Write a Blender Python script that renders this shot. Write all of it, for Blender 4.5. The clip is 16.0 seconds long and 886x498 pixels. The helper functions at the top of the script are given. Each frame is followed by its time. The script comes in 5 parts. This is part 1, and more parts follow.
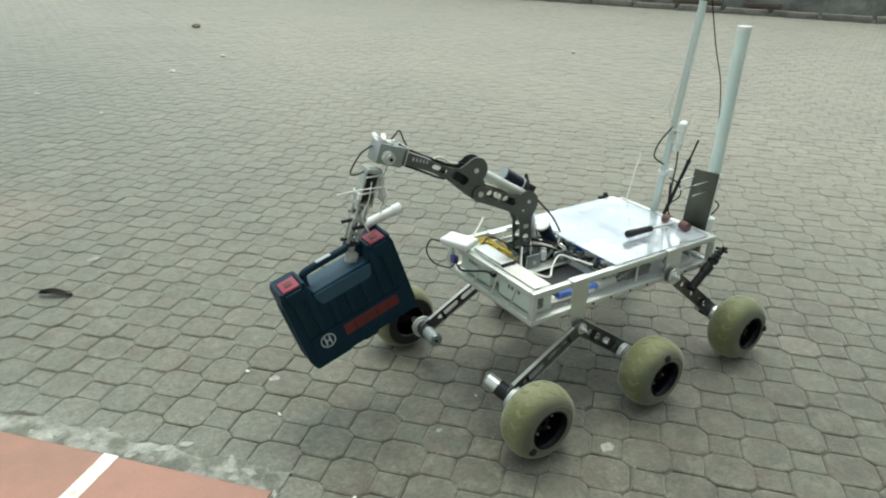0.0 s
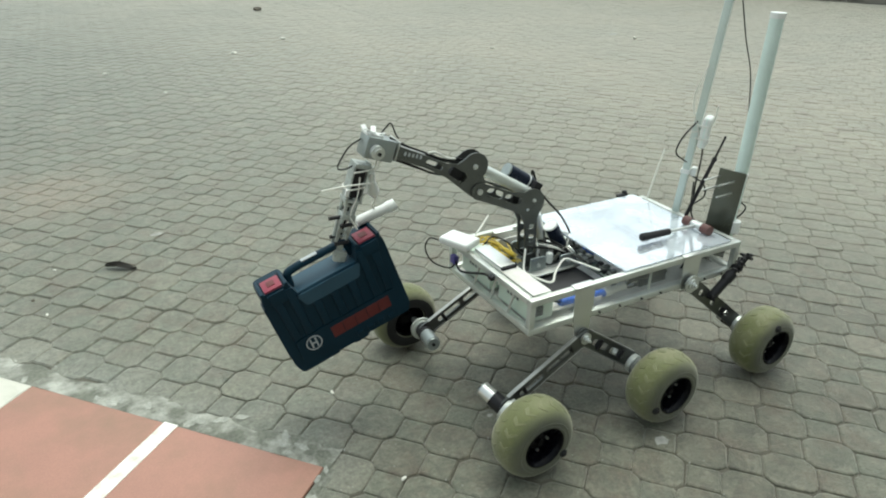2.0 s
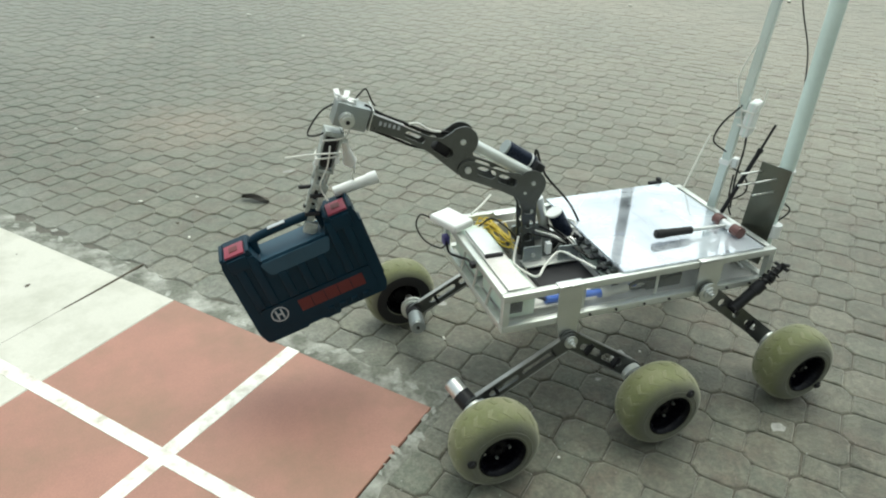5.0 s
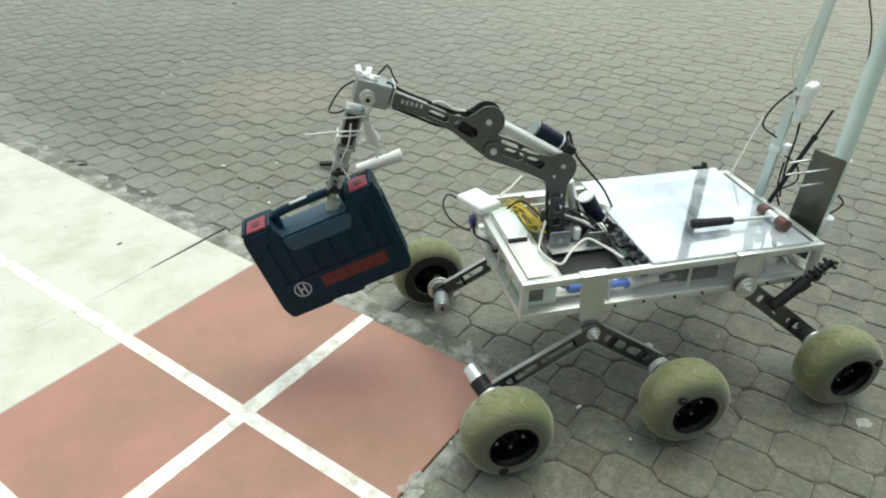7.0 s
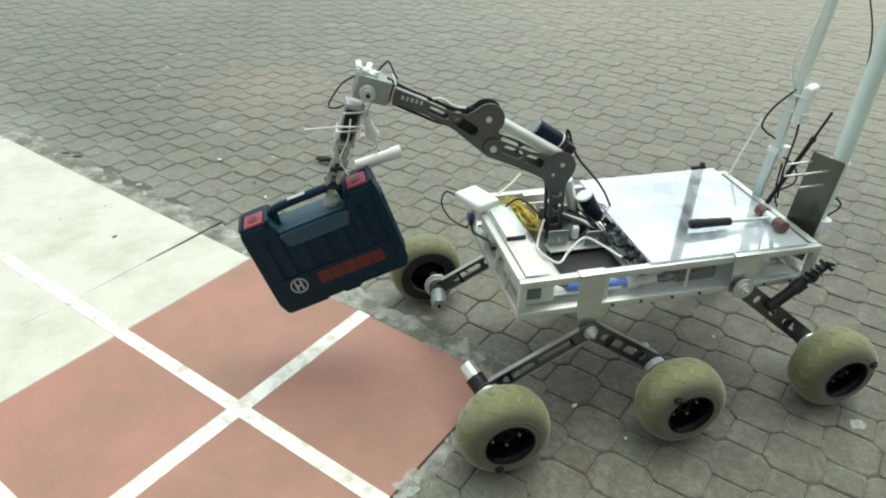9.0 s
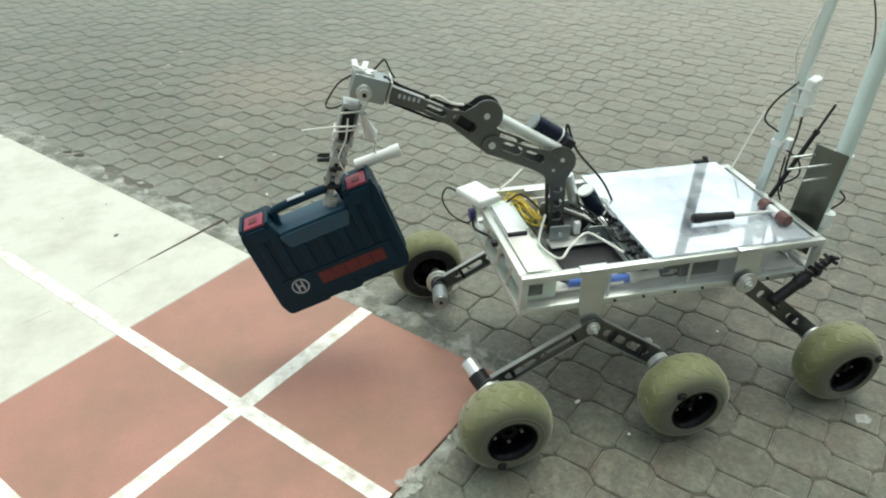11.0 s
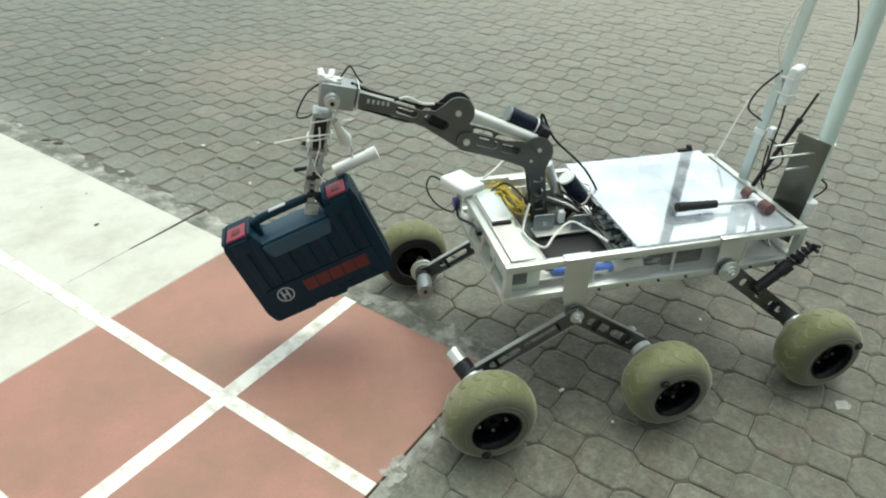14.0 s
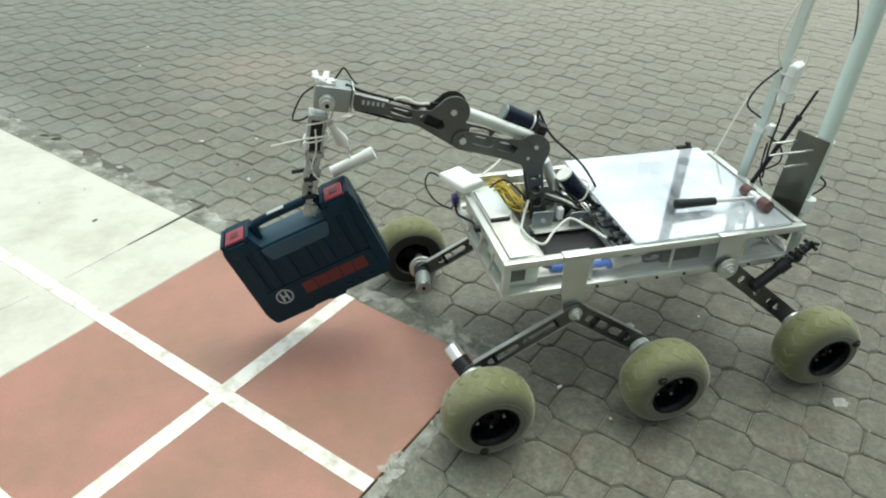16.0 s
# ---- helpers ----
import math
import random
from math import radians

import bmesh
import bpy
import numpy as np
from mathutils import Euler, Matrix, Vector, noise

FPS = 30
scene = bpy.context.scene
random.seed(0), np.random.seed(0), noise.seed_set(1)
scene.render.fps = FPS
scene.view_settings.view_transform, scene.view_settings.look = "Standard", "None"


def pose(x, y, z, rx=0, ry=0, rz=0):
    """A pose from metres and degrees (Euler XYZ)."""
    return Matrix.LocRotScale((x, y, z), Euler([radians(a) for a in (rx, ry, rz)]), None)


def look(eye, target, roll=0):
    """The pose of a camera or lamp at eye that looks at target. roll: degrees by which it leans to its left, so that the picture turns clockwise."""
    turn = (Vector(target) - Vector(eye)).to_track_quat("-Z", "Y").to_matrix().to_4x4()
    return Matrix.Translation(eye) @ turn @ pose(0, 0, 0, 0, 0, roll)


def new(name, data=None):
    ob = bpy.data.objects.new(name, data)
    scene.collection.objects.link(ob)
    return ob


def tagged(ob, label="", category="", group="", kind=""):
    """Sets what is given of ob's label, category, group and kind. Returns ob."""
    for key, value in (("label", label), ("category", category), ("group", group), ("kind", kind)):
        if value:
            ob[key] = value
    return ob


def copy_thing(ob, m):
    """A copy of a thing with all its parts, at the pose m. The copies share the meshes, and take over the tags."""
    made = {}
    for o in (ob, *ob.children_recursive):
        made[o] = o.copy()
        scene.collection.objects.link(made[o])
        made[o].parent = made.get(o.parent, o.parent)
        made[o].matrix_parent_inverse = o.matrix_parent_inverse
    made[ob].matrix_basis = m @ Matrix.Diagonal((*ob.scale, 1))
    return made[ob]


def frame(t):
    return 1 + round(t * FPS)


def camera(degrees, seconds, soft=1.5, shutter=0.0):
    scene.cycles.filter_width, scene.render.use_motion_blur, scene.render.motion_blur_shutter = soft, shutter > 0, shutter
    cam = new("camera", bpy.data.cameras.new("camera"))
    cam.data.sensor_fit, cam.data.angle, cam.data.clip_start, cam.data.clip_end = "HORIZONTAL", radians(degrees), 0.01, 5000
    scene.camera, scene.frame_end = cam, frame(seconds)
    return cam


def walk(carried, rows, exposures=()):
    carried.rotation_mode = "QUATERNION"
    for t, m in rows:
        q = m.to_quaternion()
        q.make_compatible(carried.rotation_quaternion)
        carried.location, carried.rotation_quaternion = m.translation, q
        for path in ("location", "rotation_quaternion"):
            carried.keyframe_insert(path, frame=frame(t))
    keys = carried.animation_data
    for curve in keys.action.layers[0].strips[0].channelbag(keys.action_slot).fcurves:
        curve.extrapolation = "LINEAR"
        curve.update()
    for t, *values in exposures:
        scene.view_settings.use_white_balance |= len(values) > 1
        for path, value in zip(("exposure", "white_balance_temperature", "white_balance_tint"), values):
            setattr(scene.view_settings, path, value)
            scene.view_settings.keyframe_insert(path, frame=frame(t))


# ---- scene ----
cam = camera(65.47, 16.0, soft=2.0)


def aim(x, y, z, yaw, pitch, roll):
    """The camera at a place, turned by yaw to its left from +y, pitch up and roll, in degrees."""
    a, b = radians(yaw), radians(pitch)
    ahead = Vector((-math.sin(a) * math.cos(b), math.cos(a) * math.cos(b), math.sin(b)))
    return look((x, y, z), Vector((x, y, z)) + ahead, roll)


walk(cam, [
    (0.0, aim(-0.4090, -1.2533, 1.6149, -34.947, -25.115, 1.487)),
    (0.5, aim(-0.4063, -1.2476, 1.6125, -35.026, -25.365, 1.351)),
    (1.0, aim(-0.4091, -1.2398, 1.6094, -33.884, -25.501, 1.459)),
    (1.5, aim(-0.4141, -1.2332, 1.6063, -32.202, -25.678, 1.383)),
    (2.0, aim(-0.4213, -1.2340, 1.5996, -30.377, -26.341, 1.192)),
    (2.5, aim(-0.4285, -1.2364, 1.5955, -28.668, -27.122, 0.836)),
    (3.0, aim(-0.4397, -1.2373, 1.5917, -26.930, -27.975, 0.917)),
    (3.5, aim(-0.4487, -1.2366, 1.5898, -24.525, -28.919, 0.333)),
    (4.0, aim(-0.4556, -1.2388, 1.5892, -23.043, -28.944, 0.850)),
    (6.5, aim(-0.4992, -1.2145, 1.5964, -15.560, -32.393, 1.123)),
    (7.0, aim(-0.5069, -1.2110, 1.6000, -14.094, -32.677, 0.717)),
    (7.5, aim(-0.5046, -1.2006, 1.5977, -13.277, -33.271, 0.733)),
    (8.0, aim(-0.5089, -1.2006, 1.5983, -13.613, -33.201, 1.146)),
    (8.5, aim(-0.5131, -1.2028, 1.5998, -14.136, -33.226, 1.846)),
    (9.0, aim(-0.5177, -1.2026, 1.5997, -14.699, -32.983, 1.748)),
    (11.5, aim(-0.5027, -1.1943, 1.5937, -14.352, -33.588, 1.009)),
    (12.0, aim(-0.4996, -1.1913, 1.5916, -14.874, -34.051, 1.224)),
    (12.5, aim(-0.4978, -1.1886, 1.5906, -14.887, -34.285, 1.357)),
    (13.0, aim(-0.4932, -1.1897, 1.5946, -15.572, -34.014, 1.477)),
    (13.5, aim(-0.4936, -1.1944, 1.5928, -15.670, -33.957, 1.591)),
    (14.0, aim(-0.4979, -1.1906, 1.5918, -15.689, -34.236, 1.771)),
    (14.5, aim(-0.4978, -1.1918, 1.5922, -15.859, -34.127, 1.937)),
    (15.0, aim(-0.4969, -1.1875, 1.5917, -15.466, -34.503, 2.035)),
    (15.5, aim(-0.4943, -1.1861, 1.5930, -15.473, -34.813, 1.809)),
    (16.0, aim(-0.4963, -1.1905, 1.5907, -15.800, -34.502, 1.975)),
], exposures=[(0.0, 0.88, 6500, -4), (16.0, 0.88, 6500, -4)])

# ---- world, sun ----
world = bpy.data.worlds.new("overcast_sky")
scene.world = world
world.use_nodes = True
wn, wl = world.node_tree.nodes, world.node_tree.links
sky = wn.new("ShaderNodeTexSky")
sky.sky_type = 'NISHITA'
sky.sun_disc = False
sky.sun_elevation = radians(71)
sky.sun_rotation = radians(38)
sky.air_density, sky.dust_density, sky.ozone_density = 1.0, 4.0, 1.0
pale = wn.new("ShaderNodeHueSaturation")
pale.inputs["Saturation"].default_value = 0.35
wl.new(sky.outputs[0], pale.inputs["Color"])
wl.new(pale.outputs[0], wn["Background"].inputs["Color"])
wn["Background"].inputs["Strength"].default_value = 0.148

sun_data = bpy.data.lights.new("sun", 'SUN')
sun_data.energy, sun_data.angle, sun_data.color = 0.22, radians(40), (1.0, 0.98, 0.94)
sun = new("sun", sun_data)
sun.matrix_world = look((2.8, 3.6, 13.2), (0.0, 0.0, 0.0))


# ---- materials ----
CA = radians(41.2)                           # turn of the court against the rover's line


def pbr(name, base, rough=0.6, metal=0.0, var=0.18, scale=6.0, bump=0.15, fine=140.0, vary="", spread=0.25,
        dirt=None, dirt_scale=3.0, dirt_amount=0.45, alpha=1.0, coat=0.0, space="Object", depth=0.002, dust=0.0):
    """A surface with coarse and fine variation, optional dirt blotches, and a fine relief."""
    m = bpy.data.materials.new(name)
    m.use_nodes = True
    n, l = m.node_tree.nodes, m.node_tree.links
    p = n["Principled BSDF"]
    co = n.new("ShaderNodeTexCoord").outputs["Object"] if space == "Object" else n.new("ShaderNodeNewGeometry").outputs["Position"]
    big, small = n.new("ShaderNodeTexNoise"), n.new("ShaderNodeTexNoise")
    big.inputs["Scale"].default_value, big.inputs["Detail"].default_value = scale, 5
    small.inputs["Scale"].default_value, small.inputs["Detail"].default_value = fine, 4
    l.new(co, big.inputs["Vector"])
    l.new(co, small.inputs["Vector"])
    mix = n.new("ShaderNodeMath")
    mix.operation = 'MULTIPLY_ADD'
    l.new(small.outputs["Fac"], mix.inputs[0])
    mix.inputs[1].default_value = 0.5
    half = n.new("ShaderNodeMath")
    half.operation = 'MULTIPLY'
    l.new(big.outputs["Fac"], half.inputs[0])
    half.inputs[1].default_value = 0.5
    l.new(half.outputs[0], mix.inputs[2])
    ramp = n.new("ShaderNodeMapRange")
    l.new(mix.outputs[0], ramp.inputs["Value"])
    ramp.inputs["From Min"].default_value, ramp.inputs["From Max"].default_value = 0.3, 0.7
    ramp.inputs["To Min"].default_value, ramp.inputs["To Max"].default_value = 1 - var, 1 + var
    tint = n.new("ShaderNodeVectorMath")
    tint.operation = 'SCALE'
    tint.inputs[0].default_value = base
    l.new(ramp.outputs[0], tint.inputs["Scale"])
    colour = tint.outputs[0]
    if vary:
        src = n.new("ShaderNodeObjectInfo").outputs["Random"] if vary == "object" else n.new("ShaderNodeNewGeometry").outputs["Random Per Island"]
        r2 = n.new("ShaderNodeMapRange")
        l.new(src, r2.inputs["Value"])
        r2.inputs["To Min"].default_value, r2.inputs["To Max"].default_value = 1 - spread, 1 + spread
        t2 = n.new("ShaderNodeVectorMath")
        t2.operation = 'SCALE'
        l.new(colour, t2.inputs[0])
        l.new(r2.outputs[0], t2.inputs["Scale"])
        colour = t2.outputs[0]
    if dirt:
        d = n.new("ShaderNodeTexNoise")
        d.inputs["Scale"].default_value, d.inputs["Detail"].default_value, d.inputs["Roughness"].default_value = dirt_scale, 6, 0.65
        l.new(co, d.inputs["Vector"])
        dr = n.new("ShaderNodeMapRange")
        l.new(d.outputs["Fac"], dr.inputs["Value"])
        dr.inputs["From Min"].default_value, dr.inputs["From Max"].default_value = 0.45, 0.72
        dr.inputs["To Max"].default_value = dirt_amount
        dm = n.new("ShaderNodeMix")
        dm.data_type = 'RGBA'
        l.new(dr.outputs[0], dm.inputs[0])
        l.new(colour, dm.inputs[6])
        dm.inputs[7].default_value = (*dirt, 1)
        colour = dm.outputs[2]
    l.new(colour, p.inputs["Base Color"])
    rr = n.new("ShaderNodeMapRange")
    l.new(mix.outputs[0], rr.inputs["Value"])
    rr.inputs["From Min"].default_value, rr.inputs["From Max"].default_value = 0.3, 0.7
    rr.inputs["To Min"].default_value, rr.inputs["To Max"].default_value = max(0.02, rough - 0.08), min(1, rough + 0.08)
    l.new(rr.outputs[0], p.inputs["Roughness"])
    p.inputs["Metallic"].default_value = metal
    p.inputs["Alpha"].default_value = alpha
    p.inputs["Coat Weight"].default_value = coat
    p.inputs["Sheen Weight"].default_value, p.inputs["Sheen Roughness"].default_value = dust, 0.45
    p.inputs["Sheen Tint"].default_value = (1.0, 0.98, 0.90, 1)
    if bump:
        b = n.new("ShaderNodeBump")
        b.inputs["Strength"].default_value, b.inputs["Distance"].default_value = bump, depth
        l.new(small.outputs["Fac"], b.inputs["Height"])
        l.new(b.outputs[0], p.inputs["Normal"])
    return m


def paver_material(name, vary):
    """Weathered concrete: two tints from piece to piece, coarse stains, grain and pale specks."""
    m = bpy.data.materials.new(name)
    m.use_nodes = True
    n, l = m.node_tree.nodes, m.node_tree.links
    p = n["Principled BSDF"]
    geo = n.new("ShaderNodeNewGeometry")
    co = geo.outputs["Position"]
    rnd = n.new("ShaderNodeObjectInfo").outputs["Random"] if vary == "object" else geo.outputs["Random Per Island"]

    def tex(scale, detail, rough=0.6):
        t = n.new("ShaderNodeTexNoise")
        t.inputs["Scale"].default_value, t.inputs["Detail"].default_value, t.inputs["Roughness"].default_value = scale, detail, rough
        l.new(co, t.inputs["Vector"])
        return t.outputs["Fac"]

    def span(value, a, b, c, d):
        r = n.new("ShaderNodeMapRange")
        l.new(value, r.inputs["Value"])
        for key, v in zip(("From Min", "From Max", "To Min", "To Max"), (a, b, c, d)):
            r.inputs[key].default_value = v
        return r.outputs[0]

    def blend(fac, a, b):
        x = n.new("ShaderNodeMix")
        x.data_type = 'RGBA'
        l.new(fac, x.inputs[0])
        for k, v in ((6, a), (7, b)):
            if isinstance(v, tuple):
                x.inputs[k].default_value = (*v, 1)
            else:
                l.new(v, x.inputs[k])
        return x.outputs[2]

    def scaled(colour, factor):
        v = n.new("ShaderNodeVectorMath")
        v.operation = 'SCALE'
        l.new(colour, v.inputs[0])
        l.new(factor, v.inputs["Scale"])
        return v.outputs[0]
    wn2 = n.new("ShaderNodeTexWhiteNoise")
    wn2.noise_dimensions = '1D'
    l.new(rnd, wn2.inputs["W"])
    colour = blend(rnd, (0.116, 0.129, 0.096), (0.130, 0.130, 0.094))
    colour = scaled(colour, span(wn2.outputs["Value"], 0, 1, 0.86, 1.14))
    colour = blend(span(tex(1.1, 5), 0.42, 0.70, 0.0, 0.55), colour, (0.152, 0.150, 0.110))
    colour = blend(span(tex(4.5, 6, 0.7), 0.48, 0.72, 0.0, 0.7), colour, (0.072, 0.072, 0.052))
    # moss tint towards the far left, deepened in colour to dim that side
    place = n.new("ShaderNodeSeparateXYZ")
    l.new(co, place.inputs[0])
    lean = n.new("ShaderNodeMath")
    lean.operation = 'MULTIPLY_ADD'
    l.new(place.outputs["Y"], lean.inputs[0])
    lean.inputs[1].default_value = 0.45
    flip = n.new("ShaderNodeMath")
    flip.operation = 'MULTIPLY'
    l.new(place.outputs["X"], flip.inputs[0])
    flip.inputs[1].default_value = -1.0
    l.new(flip.outputs[0], lean.inputs[2])
    moss = n.new("ShaderNodeMath")
    moss.operation = 'MULTIPLY'
    l.new(span(lean.outputs[0], 0.9, 3.0, 0.0, 0.95), moss.inputs[0])
    l.new(span(tex(0.8, 5), 0.30, 0.60, 0.35, 1.0), moss.inputs[1])
    colour = blend(moss.outputs[0], colour, (0.046, 0.056, 0.033))

    def product(a, b):
        v = n.new("ShaderNodeMath")
        v.operation = 'MULTIPLY'
        l.new(a, v.inputs[0])
        l.new(b, v.inputs[1])
        return v.outputs[0]
    # tan dust towards the far right, lightened to replace lost grazing sheen
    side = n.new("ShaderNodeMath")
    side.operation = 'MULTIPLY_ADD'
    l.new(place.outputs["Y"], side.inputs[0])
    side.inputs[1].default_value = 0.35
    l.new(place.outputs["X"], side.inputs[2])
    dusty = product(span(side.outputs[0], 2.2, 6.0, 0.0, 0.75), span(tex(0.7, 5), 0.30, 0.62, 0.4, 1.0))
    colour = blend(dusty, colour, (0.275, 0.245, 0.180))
    # pavers toned darker round a point behind the parked rover, fading with distance
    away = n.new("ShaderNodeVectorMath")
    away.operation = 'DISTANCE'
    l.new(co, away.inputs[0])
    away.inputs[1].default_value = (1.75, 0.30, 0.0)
    near_dark = product(span(away.outputs["Value"], 0.7, 1.9, 0.78, 0.0), span(tex(2.2, 5, 0.7), 0.32, 0.62, 0.35, 1.0))
    colour = blend(near_dark, colour, (0.050, 0.050, 0.034))
    colour = blend(span(wn2.outputs["Value"], 0.965, 0.975, 0.0, 0.30), colour, (0.24, 0.215, 0.165))
    colour = blend(span(tex(11, 6, 0.75), 0.46, 0.64, 0.0, 0.6), colour, (0.175, 0.165, 0.125))
    colour = blend(span(tex(6.5, 5, 0.7), 0.48, 0.66, 0.0, 0.65), colour, (0.094, 0.072, 0.050))
    along = n.new("ShaderNodeVectorMath")
    along.operation = 'DOT_PRODUCT'
    l.new(co, along.inputs[0])
    along.inputs[1].default_value = (math.cos(CA), math.sin(CA), 0.0)
    across = n.new("ShaderNodeVectorMath")
    across.operation = 'DOT_PRODUCT'
    l.new(co, across.inputs[0])
    across.inputs[1].default_value = (-math.sin(CA), math.cos(CA), 0.0)
    slurry = product(span(along.outputs["Value"], 0.38, 0.78, 0.9, 0.0), span(tex(3.2, 6, 0.7), 0.36, 0.60, 0.15, 1.0))
    slurry = product(slurry, span(across.outputs["Value"], 0.0, 0.3, 0.0, 1.0))
    colour = blend(slurry, colour, (0.190, 0.198, 0.168))
    spot = n.new("ShaderNodeVectorMath")
    spot.operation = 'DISTANCE'
    l.new(co, spot.inputs[0])
    spot.inputs[1].default_value = (-0.55, 3.30, 0.0)
    rusty = product(span(spot.outputs["Value"], 0.15, 0.60, 0.75, 0.0), span(tex(5, 5, 0.7), 0.35, 0.6, 0.3, 1.0))
    colour = blend(rusty, colour, (0.200, 0.158, 0.112))
    colour = scaled(colour, span(tex(30, 7, 0.8), 0.36, 0.64, 0.70, 1.30))
    grain = tex(75, 8, 0.75)
    colour = scaled(colour, span(grain, 0.3, 0.7, 0.66, 1.34))
    colour = blend(span(tex(420, 2), 0.70, 0.78, 0.0, 0.5), colour, (0.42, 0.40, 0.35))
    l.new(colour, p.inputs["Base Color"])
    p.inputs["Roughness"].default_value = 0.68
    p.inputs["Sheen Weight"].default_value, p.inputs["Sheen Roughness"].default_value = 0.62, 0.42
    p.inputs["Sheen Tint"].default_value = (1.0, 0.98, 0.90, 1)
    b = n.new("ShaderNodeBump")
    b.inputs["Strength"].default_value, b.inputs["Distance"].default_value = 0.9, 0.0025
    l.new(grain, b.inputs["Height"])
    l.new(b.outputs[0], p.inputs["Normal"])
    return m


def tyre_material():
    """Olive tread that turns to worn grey rubber on the flanks, with dust."""
    m = pbr("dusty_olive_tyre", (0.134, 0.146, 0.055), 0.70, var=0.25, scale=9, fine=200, bump=0.4, dirt=(0.28, 0.265, 0.18), dirt_scale=6, dirt_amount=0.6, dust=0.4)
    n, l = m.node_tree.nodes, m.node_tree.links
    p = n["Principled BSDF"]
    was = p.inputs["Base Color"].links[0].from_socket
    sep, ab = n.new("ShaderNodeSeparateXYZ"), n.new("ShaderNodeMath")
    l.new(n["Texture Coordinate"].outputs["Object"], sep.inputs[0])
    ab.operation = 'ABSOLUTE'
    l.new(sep.outputs["Y"], ab.inputs[0])
    rough = n.new("ShaderNodeTexNoise")
    rough.inputs["Scale"].default_value, rough.inputs["Detail"].default_value = 22, 4
    l.new(n["Texture Coordinate"].outputs["Object"], rough.inputs["Vector"])
    add = n.new("ShaderNodeMath")
    add.operation = 'MULTIPLY_ADD'
    l.new(rough.outputs["Fac"], add.inputs[0])
    add.inputs[1].default_value = 0.02
    l.new(ab.outputs[0], add.inputs[2])
    r = n.new("ShaderNodeMapRange")
    l.new(add.outputs[0], r.inputs["Value"])
    r.inputs["From Min"].default_value, r.inputs["From Max"].default_value = 0.050, 0.082
    r.inputs["To Max"].default_value = 0.9
    x = n.new("ShaderNodeMix")
    x.data_type = 'RGBA'
    l.new(r.outputs[0], x.inputs[0])
    l.new(was, x.inputs[6])
    x.inputs[7].default_value = (0.072, 0.076, 0.066, 1)
    l.new(x.outputs[2], p.inputs["Base Color"])
    return m


